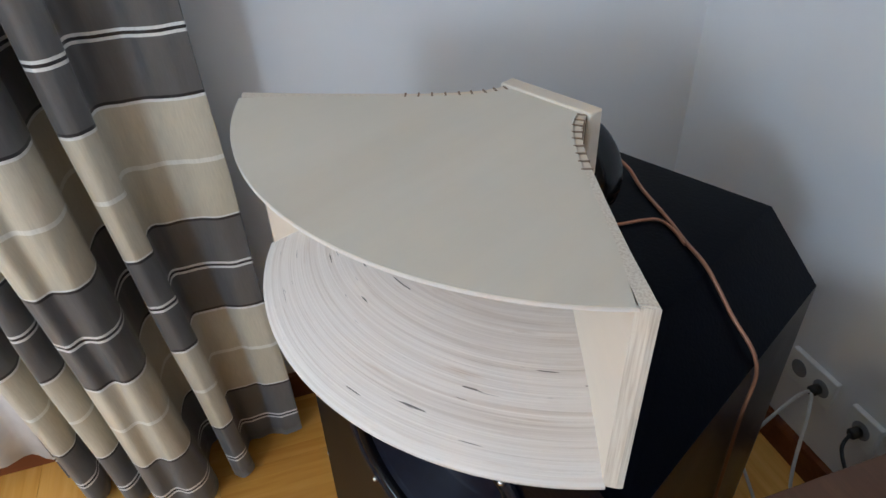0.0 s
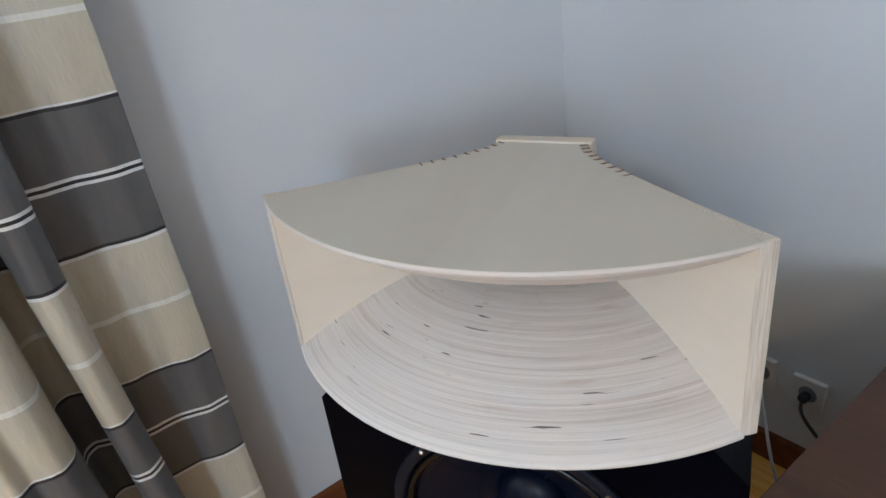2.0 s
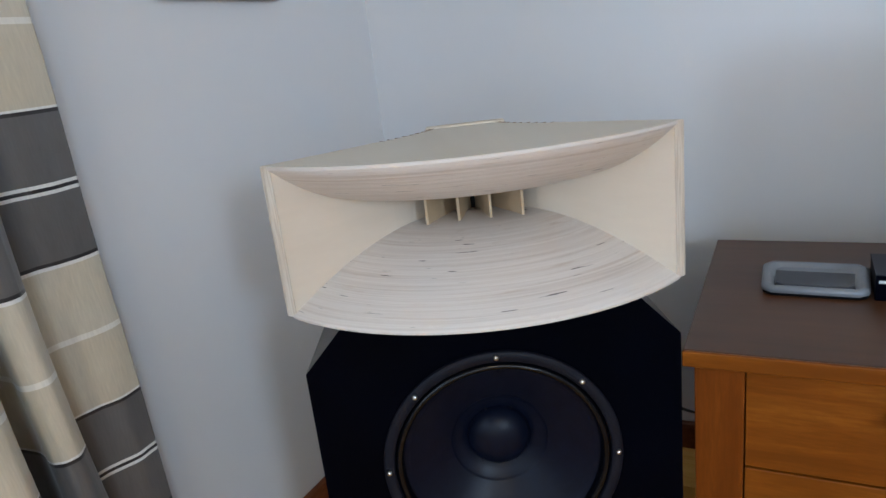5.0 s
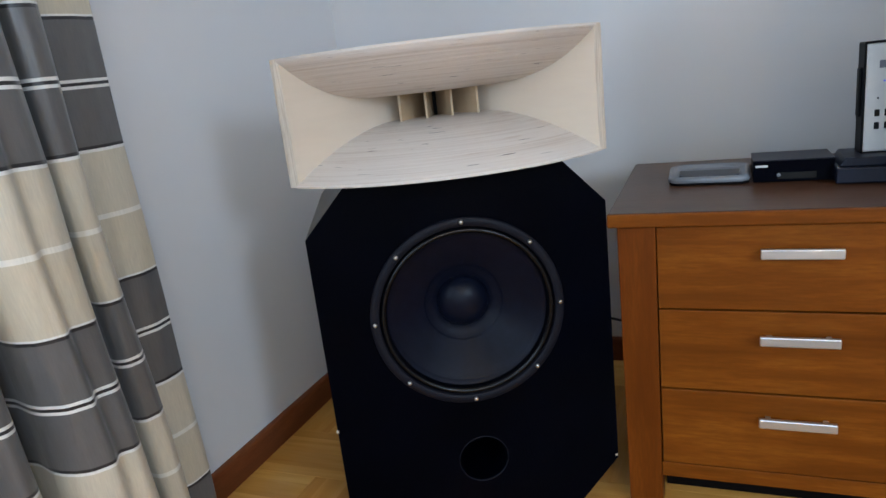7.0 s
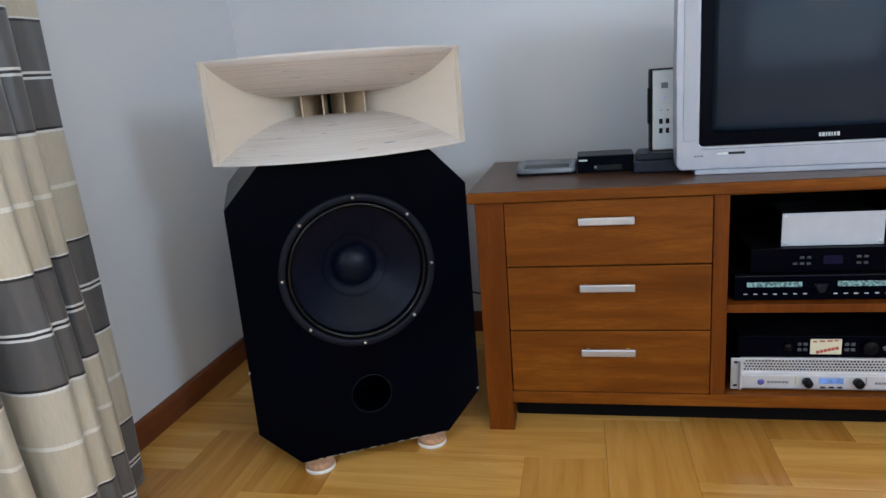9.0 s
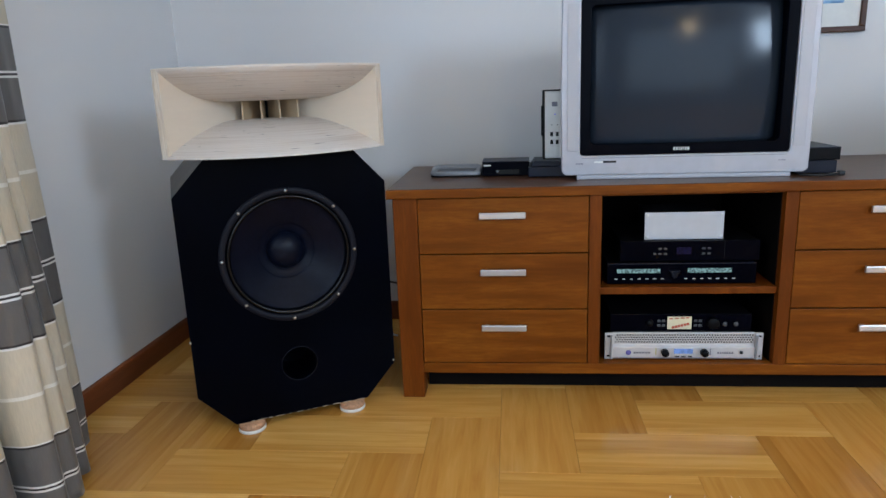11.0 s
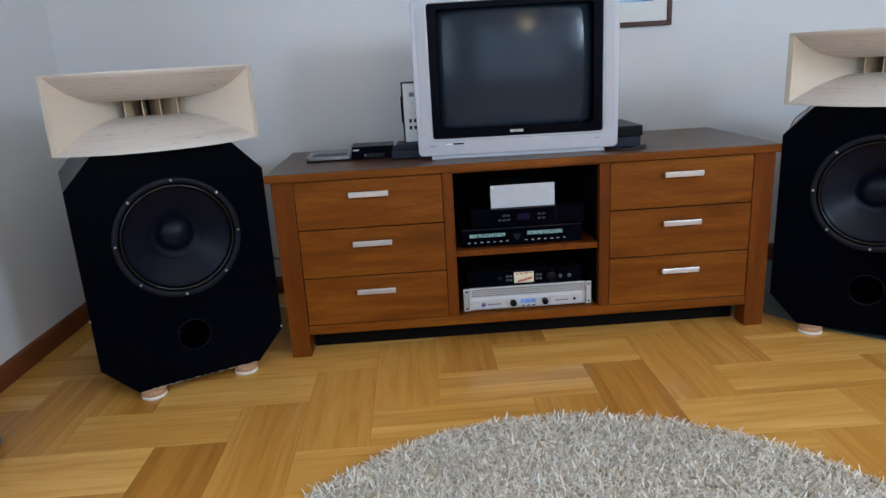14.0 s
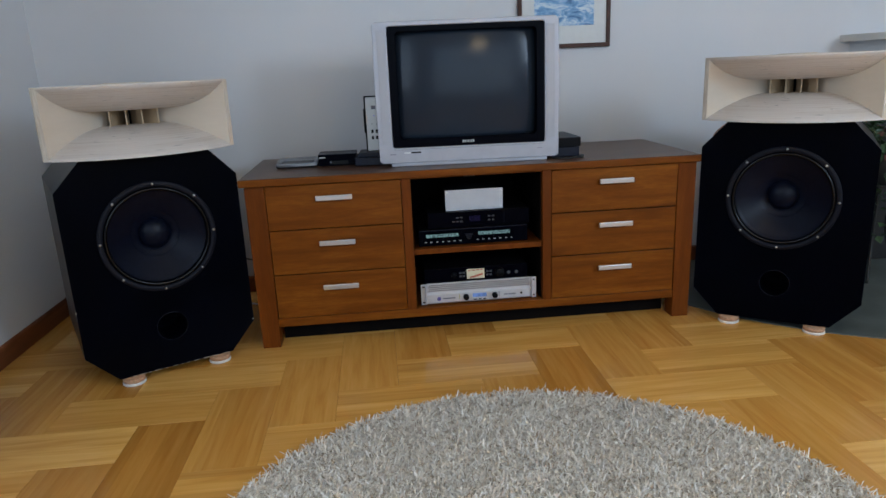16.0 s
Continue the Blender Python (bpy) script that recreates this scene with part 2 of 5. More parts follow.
SCREEN = Nodes("crt_glass", 0.165, 0, (0.019, 0.027, 0.040))
SCREEN.b.inputs["Specular IOR Level"].default_value = 0.20
SCREEN = SCREEN.mat


def pane_glass():
    m = Nodes("window_glass", 0.02, 0, (1, 1, 1))
    m.b.inputs["Transmission Weight"].default_value = 1.0
    return m.mat


GLASS = pane_glass()
H_BAND, Z_BAND = 0.2425, -0.032


def curtain_cloth():
    m = Nodes("striped_taffeta", 0.33)
    c = m.t.nodes.new("ShaderNodeUVMap")
    c.uv_map = "cloth"
    s = m.t.nodes.new("ShaderNodeSeparateXYZ")
    m.link(c.outputs[0], s.inputs[0])
    u, v = s.outputs[0], s.outputs[1]
    ph = m.math("DIVIDE", m.math("SUBTRACT", v, Z_BAND), 2 * H_BAND)
    ph = m.math("FRACT", m.math("ADD", ph, 10.0))
    cream, cream2, grey = (0.57, 0.505, 0.39), (0.59, 0.53, 0.42), (0.118, 0.113, 0.112)
    white, black = (0.80, 0.79, 0.76), (0.018, 0.016, 0.018)
    ivory = (0.77, 0.74, 0.67)
    k = 0.0038 / (2 * H_BAND)
    col = m.ramp(
        ph, (0.0, white), (1.3 * k, black), (2.7 * k, grey), (0.25 - 2.2 * k, white), (0.25 - 0.9 * k, black), (0.25 + 0.9 * k, white), (0.25 + 2.2 * k, grey),
        (0.5 - 2.7 * k, black), (0.5 - 1.3 * k, white), (0.5, cream), (0.75 - 1.1 * k, ivory), (0.75 + 1.1 * k, cream2), constant=True)
    comb = m.t.nodes.new("ShaderNodeCombineXYZ")
    m.link(m.math("MULTIPLY", u, 1.0), comb.inputs[0])
    m.link(m.math("MULTIPLY", v, 0.08), comb.inputs[1])
    weave = m.noise(comb.outputs[0], 420, 2)
    crease = m.noise(comb.outputs[0], 26, 3)
    col = m.mix(0.16, col, m.ramp(weave, (0.3, (0.3, 0.3, 0.3)), (0.7, (1, 1, 1))), "MULTIPLY")
    m.base(col)
    m.b.inputs["Sheen Weight"].default_value = 0.15
    m.bump(m.math("ADD", m.math("MULTIPLY", weave, 0.1), crease), 0.5, 0.004)
    return m.mat


CLOTH = curtain_cloth()
SHEER = plain("white_voile", (0.66, 0.64, 0.63), 0.8, vary=0.05)


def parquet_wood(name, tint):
    """tint: colour factor painting in oak's lighter look across the light than along it."""
    m = Nodes(name, 0.28)
    m.b.inputs["Specular IOR Level"].default_value = 0.35
    info = m.t.nodes.new("ShaderNodeObjectInfo")
    isl = m.t.nodes.new("ShaderNodeNewGeometry")
    chance = m.math("FRACT", m.math("ADD", info.outputs["Random"], isl.outputs["Random Per Island"]))
    c = m.t.nodes.new("ShaderNodeTexCoord")
    s = m.t.nodes.new("ShaderNodeSeparateXYZ")
    m.link(c.outputs["Object"], s.inputs[0])
    strip = m.math("FLOOR", m.math("DIVIDE", m.math("ADD", s.outputs[1], 1.05), 0.07))
    wn = m.t.nodes.new("ShaderNodeTexWhiteNoise")
    wn.noise_dimensions = "2D"
    comb = m.t.nodes.new("ShaderNodeCombineXYZ")
    m.link(strip, comb.inputs[0])
    m.link(m.math("MULTIPLY", chance, 53.0), comb.inputs[1])
    m.link(comb.outputs[0], wn.inputs["Vector"])
    shift = m.t.nodes.new("ShaderNodeCombineXYZ")
    m.link(m.math("ADD", m.math("MULTIPLY", s.outputs[0], 1.2), m.math("MULTIPLY", chance, 91.0)), shift.inputs[0])
    m.link(m.math("MULTIPLY", s.outputs[1], 16.0), shift.inputs[1])
    m.link(m.math("MULTIPLY", wn.outputs["Value"], 7.0), shift.inputs[2])
    broad = m.noise(shift.outputs[0], 2.4, 3, 0.55, 0.5)
    fine = m.noise(shift.outputs[0], 16, 4, 0.65)
    col = m.ramp(broad, (0.25, (0.58, 0.275, 0.062)), (0.5, (0.68, 0.365, 0.094)), (0.78, (0.76, 0.435, 0.145)))
    tone = m.math("ADD", m.math("MULTIPLY", wn.outputs["Value"], 0.29), m.math("MULTIPLY", chance, 0.46))
    col = m.mix(1.0, col, m.ramp(tone, (0.05, (0.72, 0.62, 0.49)), (0.3, (0.90, 0.83, 0.72)), (0.5, (1.03, 1.02, 1.0)), (0.72, (1.10, 1.12, 1.16))), "MULTIPLY")
    col = m.mix(m.math("MULTIPLY", fine, 0.16), col, (0.34, 0.16, 0.035))
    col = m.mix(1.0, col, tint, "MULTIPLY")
    m.base(col)
    m.rough(fine, 0.13, 0.25)
    m.bump(fine, 0.05, 0.0006)
    return m.mat


# one oak in two copies: the sheen by plank direction is painted in
PARQUET_LIT = parquet_wood("oak_parquet_lit", (1.11, 1.11, 1.08))
PARQUET_SHADED = parquet_wood("oak_parquet_shaded", (0.89, 0.80, 0.65))
JOINT = plain("parquet_joint", (0.20, 0.10, 0.035), 0.8)


def shag():
    m = Nodes("wool_shag", 0.9)
    g = m.t.nodes.new("ShaderNodeNewGeometry")
    m.base(m.ramp(g.outputs["Random Per Island"], (0.0, (0.27, 0.21, 0.145)), (0.2, (0.56, 0.48, 0.385)), (0.6, (0.79, 0.71, 0.61)), (1.0, (0.94, 0.89, 0.83))))
    return m.mat


SHAG = shag()


def sea_picture():
    m = Nodes("blue_watercolour", 0.8)
    v = m.coords((1, 1, 2.2))
    f = m.noise(v, 14, 5, 0.6, 0.8)
    m.base(m.ramp(f, (0.32, (0.06, 0.15, 0.34)), (0.48, (0.22, 0.42, 0.66)), (0.58, (0.62, 0.72, 0.80)), (0.72, (0.80, 0.82, 0.84))))
    return m.mat


SEA = sea_picture()


# ---- mesh helpers ----
def part(name, bm, material, parent=None, label=""):
    me = bpy.data.meshes.new(name)
    bm.normal_update()
    bm.to_mesh(me)
    bm.free()
    me.materials.append(material)
    ob = new(name, me)
    ob.parent = parent
    if label:
        tagged(ob, label)
    return ob


def thing(name, m, label, category, group="", kind=""):
    ob = new(name)
    ob.empty_display_size = 0.05
    ob.matrix_world = m
    return tagged(ob, label, category, group, kind)


def box(x0, x1, y0, y1, z0, z1, bevel=0.0, segs=2):
    bm = bmesh.new()
    bmesh.ops.create_cube(bm, size=1, matrix=Matrix.Translation(((x0 + x1) / 2, (y0 + y1) / 2, (z0 + z1) / 2)) @ Matrix.Diagonal((abs(x1 - x0), abs(y1 - y0), abs(z1 - z0), 1)))
    if bevel:
        bmesh.ops.bevel(bm, geom=bm.edges[:], offset=bevel, segments=segs, profile=0.5, affect="EDGES")
    return bm


def prism(outline, axis, a, b, bevel=0.0, segs=2):
    """A closed outline of 2D points pushed along an axis from a to b. axis y: points are (x, z); axis z: (x, y); axis x: (y, z)."""
    bm = bmesh.new()

    def v(p, d):
        return bm.verts.new({"y": (p[0], d, p[1]), "z": (p[0], p[1], d), "x": (d, p[0], p[1])}[axis])

    lo, hi = [v(p, a) for p in outline], [v(p, b) for p in outline]
    k = len(outline)
    bm.faces.new(lo)
    bm.faces.new(hi[::-1])
    for i in range(k):
        bm.faces.new((lo[i], hi[i], hi[(i + 1) % k], lo[(i + 1) % k]))
    bmesh.ops.recalc_face_normals(bm, faces=bm.faces[:])
    if bevel:
        bmesh.ops.bevel(bm, geom=bm.edges[:], offset=bevel, segments=segs, profile=0.5, affect="EDGES")
    return bm


def lathe(profile, axis="y", steps=64, at=(0, 0, 0), closed=False):
    """Turns (radius, along) points round an axis through a point."""
    bm = bmesh.new()
    rings = []
    for r, d in profile:
        ring = []
        for i in range(steps):
            a = 2 * math.pi * i / steps
            c, s = max(r, 1e-5) * math.cos(a), max(r, 1e-5) * math.sin(a)
            p = {"y": (c, d, s), "z": (c, s, d), "x": (d, c, s)}[axis]
            ring.append(bm.verts.new(Vector(p) + Vector(at)))
        rings.append(ring)
    pairs = list(zip(rings, rings[1:])) + ([(rings[-1], rings[0])] if closed else [])
    for a, b in pairs:
        for i in range(steps):
            f = bm.faces.new((a[i], a[(i + 1) % steps], b[(i + 1) % steps], b[i]))
            f.smooth = True
    bmesh.ops.remove_doubles(bm, verts=bm.verts[:], dist=2e-5)
    bmesh.ops.recalc_face_normals(bm, faces=bm.faces[:])
    return bm


def rod(r, z0, z1, at=(0, 0), axis="z", steps=24, bevel=0.0):
    b = bevel or min(r * 0.12, 0.002)
    prof = [(0, z0), (r - b, z0), (r, z0 + b), (r, z1 - b), (r - b, z1), (0, z1)]
    where = {"z": (at[0], at[1], 0), "y": (at[0], 0, at[1]), "x": (0, at[0], at[1])}[axis]
    return lathe(prof, axis, steps, where)


def tube(points, r, steps=8, smooth=6):
    """A round cable along a smooth line through the points."""
    pts = [Vector(p) for p in points]
    line = []
    for i in range(len(pts) - 1):
        p0, p1, p2, p3 = pts[max(i - 1, 0)], pts[i], pts[i + 1], pts[min(i + 2, len(pts) - 1)]
        for k in range(smooth):
            t = k / smooth
            line.append(0.5 * ((2 * p1) + (p2 - p0) * t + (2 * p0 - 5 * p1 + 4 * p2 - p3) * t * t + (3 * p1 - p0 - 3 * p2 + p3) * t ** 3))
    line.append(pts[-1])
    bm = bmesh.new()
    rings = []
    for i, p in enumerate(line):
        d = (line[min(i + 1, len(line) - 1)] - line[max(i - 1, 0)]).normalized()
        side = d.cross(Vector((0.13, 0.31, 0.94))).normalized()
        up = side.cross(d)
        rings.append([bm.verts.new(p + r * (math.cos(2 * math.pi * k / steps) * side + math.sin(2 * math.pi * k / steps) * up)) for k in range(steps)])
    for a, b in zip(rings, rings[1:]):
        for k in range(steps):
            f = bm.faces.new((a[k], a[(k + 1) % steps], b[(k + 1) % steps], b[k]))
            f.smooth = True
    bm.faces.new(rings[0])
    bm.faces.new(rings[-1][::-1])
    bmesh.ops.recalc_face_normals(bm, faces=bm.faces[:])
    return bm


def front(x, y, z, rz):
    """A thing's pose by the middle of its front: local x to its right as one faces it, y into it, z up."""
    return pose(x, y, z, 0, 0, rz)


# ---- the room ----
def structure(name, bm, material, label, category):
    return tagged(part(name, bm, material), label, category, kind="structure")


def wall_with_openings(name, axis, at, thick, lo, hi, holes, label):
    """A wall across x or y with openings (from, to, sill, head) in order, joined from blocks."""
    bm = bmesh.new()
    blocks, edge = [], lo
    for a, b, z0, z1 in holes:
        blocks += [(edge, a, 0, ROOM_Z), (a, b, 0, z0), (a, b, z1, ROOM_Z)]
        edge = b
    for a0, a1, b0, b1 in blocks + [(edge, hi, 0, ROOM_Z)]:
        x0, x1, y0, y1 = (a0, a1, at, at + thick) if axis == "y" else (at, at + thick, a0, a1)
        bmesh.ops.create_cube(bm, size=1, matrix=Matrix.Translation(((x0 + x1) / 2, (y0 + y1) / 2, (b0 + b1) / 2)) @ Matrix.Diagonal((x1 - x0, y1 - y0, b1 - b0, 1)))
    return structure(name, bm, WALL, label, "wall")


structure("wall_east", box(ROOM_X1, ROOM_X1 + 0.2, ROOM_Y0 - 0.2, ROOM_Y1 + 0.2, 0, ROOM_Z), WALL, "pale grey painted plaster wall behind the television", "wall")
structure("wall_south", box(ROOM_X0, ROOM_X1, ROOM_Y0 - 0.2, ROOM_Y0, 0, ROOM_Z), WALL, "pale grey painted plaster wall at the far end", "wall")
wall_with_openings("wall_north", "y", ROOM_Y1, 0.2, ROOM_X0, ROOM_X1, [(-2.95, -0.85, 0.85, 2.25)], "pale grey painted plaster wall beside the curtain")
# the wider opening is made up to go with the added fill
wall_with_openings("wall_west", "x", ROOM_X0 - 0.2, 0.2, ROOM_Y0 - 0.2, ROOM_Y1 + 0.2, [(-4.4, -3.5, 1.65, 2.75), (-2.7, 0.7, 0.5, 2.45)], "pale grey painted plaster wall with a window and an added one, opposite the television")
structure("ceiling", box(ROOM_X0 - 0.2, ROOM_X1 + 0.2, ROOM_Y0 - 0.2, ROOM_Y1 + 0.2, ROOM_Z, ROOM_Z + 0.1), CEIL, "plain white painted ceiling", "ceiling")


def window(name, m, width, z0, z1):
    """A framed pane; local x along the wall, y through it."""
    w = tagged(new(name), "white framed window with a clear pane, out of view", "window", kind="structure")
    w.matrix_world = m
    h = width / 2
    for a, b, c, d in ((-h, -h + 0.06, z0, z1), (h - 0.06, h, z0, z1), (-h + 0.06, h - 0.06, z0, z0 + 0.06), (-h + 0.06, h - 0.06, z1 - 0.06, z1)):
        part("window_frame", box(a, b, -0.03, 0.03, c, d, 0.004), WHITE_PLASTIC, w)
    p = part("pane", box(-h + 0.06, h - 0.06, -0.004, 0.004, z0 + 0.06, z1 - 0.06), GLASS, w)
    p.visible_shadow = False
    return w


window("window_1", pose(-1.9, ROOM_Y1 + 0.11, 0), 2.1, 0.85, 2.25)
# made-up window around the fill lamp, never in view
window("added_window_3", pose(ROOM_X0 - 0.11, -1.0, 0, 0, 0, 90), 3.4, 0.5, 2.45)
window("window_2", pose(ROOM_X0 - 0.11, -3.95, 0, 0, 0, 90), 0.9, 1.65, 2.75)


def skirting(outline_from, outline_to, inward):
    """A skirting board with a rounded top between two floor points; inward: unit vector from the wall."""
    a, b, n = Vector(outline_from), Vector(outline_to), Vector(inward)
    prof = [(0, 0), (0.016, 0), (0.016, 0.066), (0.013, 0.076), (0.007, 0.081), (0, 0.081)]
    bm = bmesh.new()
    rows = [[bm.verts.new((p.x + n.x * d, p.y + n.y * d, h)) for d, h in prof] for p in (a, b)]
    k = len(prof)
    for i in range(k):
        bm.faces.new((rows[0][i], rows[1][i], rows[1][(i + 1) % k], rows[0][(i + 1) % k]))
    bm.faces.new(rows[0][::-1])
    bm.faces.new(rows[1])
    bmesh.ops.recalc_face_normals(bm, faces=bm.faces[:])
    return structure("baseboard", bm, SKIRT, "reddish brown wooden skirting board along the wall", "baseboard")


skirting((ROOM_X0, ROOM_Y1), (ROOM_X1 - 0.018, ROOM_Y1), (0, -1))
skirting((ROOM_X1, ROOM_Y1 - 0.002), (ROOM_X1, -2.3), (-1, 0))


# ---- loudspeakers ----
def octagon(w, z0, z1, cx, cz):
    return [(-w + cx, z0), (w - cx, z0), (w, z0 + cz), (w, z1 - cz), (w - cx, z1), (-w + cx, z1), (-w, z1 - cz), (-w, z0 + cz)]


SP_W, SP_Z1, SP_D = 0.3015, 0.827, 0.56
WZ, PZ = 0.527, 0.185
SP_Z0 = 0.027


def loudspeaker(m, chipped):
    s = thing("loudspeaker", m, "large black lacquered loudspeaker cabinet with chamfered corners on cork feet", "loudspeaker", "pair of loudspeakers")
    outline = octagon(SP_W, SP_Z0, SP_Z1, 0.098, 0.106)
    # front board with two round openings
    bm = bmesh.new()

    def ring(cx, cz, r, y, k=48):
        return [bm.verts.new((cx + r * math.cos(2 * math.pi * i / k), y, cz + r * math.sin(2 * math.pi * i / k))) for i in range(k)]

    outer = [bm.verts.new((x, 0, z)) for x, z in outline]
    holes = [ring(0, WZ, 0.178, 0), ring(0, PZ, 0.053, 0)]
    edges = []
    for loop in [outer] + holes:
        edges += [bm.edges.new((loop[i], loop[(i + 1) % len(loop)])) for i in range(len(loop))]
    bmesh.ops.triangle_fill(bm, use_beauty=True, use_dissolve=False, edges=edges)
    back = [bm.verts.new((x, SP_D, z)) for x, z in outline]
    for i in range(8):
        bm.faces.new((outer[i], back[i], back[(i + 1) % 8], outer[(i + 1) % 8]))
    bm.faces.new(back)
    # tube walls behind the openings
    for loop, cz, r, deep in ((holes[0], WZ, 0.178, 0.13), (holes[1], PZ, 0.053, 0.16)):
        inner = ring(0, cz, r, deep)
        for i in range(48):
            bm.faces.new((loop[i], loop[(i + 1) % 48], inner[(i + 1) % 48], inner[i]))
        bm.faces.new(inner)
    bmesh.ops.recalc_face_normals(bm, faces=bm.faces[:])
    part("body", bm, BLACK_BOX, s)
    w = part("woofer", lathe([(0.178, 0.010), (0.1995, 0.006), (0.2005, -0.005), (0.1985, -0.0075), (0.1835, -0.0085), (0.1820, -0.006), (0.1815, 0.006)], "y", 96, (0, 0, WZ)), CAST, s, "black cast woofer frame with zinc screws")
    roll = [(0.1735 + 0.0073 * math.cos(a), 0.004 - 0.0125 * math.sin(a)) for a in np.linspace(0, math.pi, 13)]
    part("surround", lathe([(0.1815, 0.007)] + roll + [(0.1655, 0.010)], "y", 96, (0, 0, WZ)), RUBBER, w, "glossy black rolled rubber surround")
    cone = []
    for i in range(40):
        r = 0.1662 - i * 0.0021
        cone.append((r, 0.008 + (0.1662 - r) * 0.66 + (0.0007 if i % 2 and i > 3 else 0)))
    cone += [(0.0815, 0.0655), (0.070, 0.0700), (0.060, 0.0765), (0.050, 0.084), (0.040, 0.090)]
    part("cone", lathe(cone, "y", 96, (0, 0, WZ)), CONE, w)
    cap = [(0.0565, 0.0815)] + [(0.0555 * math.cos(a), 0.079 - 0.034 * math.sin(a)) for a in np.linspace(0, math.pi / 2, 14)]
    part("dust_cap", lathe(cap, "y", 64, (0, 0, WZ)), CONE, w, "domed black dust cap")
    for a in (1.1, 1.9, 4.1, 5.2):
        part("glue_dot", rod(0.0022, 0.0745, 0.0800, (0.0575 * math.cos(a), WZ + 0.0575 * math.sin(a)), "y", 8), CAST, w)
    for k in range(8):
        a = math.pi / 2 + 2 * math.pi * k / 8 - 0.02
        part("screw", lathe([(0, -0.0155), (0.0028, -0.0155), (0.0046, -0.0125), (0.0048, -0.0095), (0.0, -0.0095)], "y", 12, (0.1915 * math.cos(a), 0.0015, WZ + 0.1915 * math.sin(a))), STEEL, w)
    part("port_ring", lathe([(0.0535, 0.012), (0.0527, -0.0008), (0.0542, -0.0012), (0.0550, 0.0005)], "y", 64, (0, 0, PZ)), CAST, s)
    for x, y in ((-0.158, 0.006), (0.154, 0.006), (-0.15, 0.46), (0.15, 0.46)):
        f = part("foot", rod(0.039, 0.010, SP_Z0, (x, y), steps=36), CORK, s, "round cork foot on a white felt pad")
        part("felt_pad", rod(0.0405, 0.0, 0.0103, (x, y), steps=36), FELT, f)
    # chipped lower front edge
    if chipped:
        rnd = random.Random(3)
        bm = bmesh.new()
        x = -0.16
        while x < 0.17:
            ln = rnd.uniform(0.004, 0.03)
            bmesh.ops.create_cube(bm, size=1, matrix=Matrix.Translation((x + ln / 2, 0.0005, SP_Z0 + 0.0012)) @ Matrix.Diagonal((ln, 0.003, rnd.uniform(0.001, 0.003), 1)))
            x += ln + rnd.uniform(0.002, 0.02)
        part("chipped_edge", bm, BARE_EDGE, s, "chipped bare lower edge")
    return s


SP1 = front(0.199, 0.6255, 0, -62.4)
SP2 = front(0.1661, -1.7084, 0, -124.75)
sp_left = loudspeaker(SP1, True)
for cx, cy, cz in ((-SP_W, 0.001, 0.305), (SP_W - 0.004, 0.001, 0.139), (0.142, 0.0, 0.655)):
    part("chip", box(cx - 0.003, cx + 0.003, cy - 0.0014, cy + 0.003, cz - 0.0035, cz + 0.0035, 0.001), BARE_EDGE, sp_left, "small bare chip")
loudspeaker(SP2, False)

HALF, HH = 0.304, 0.233
THROAT_R, MID_Z = 0.068, HH / 2


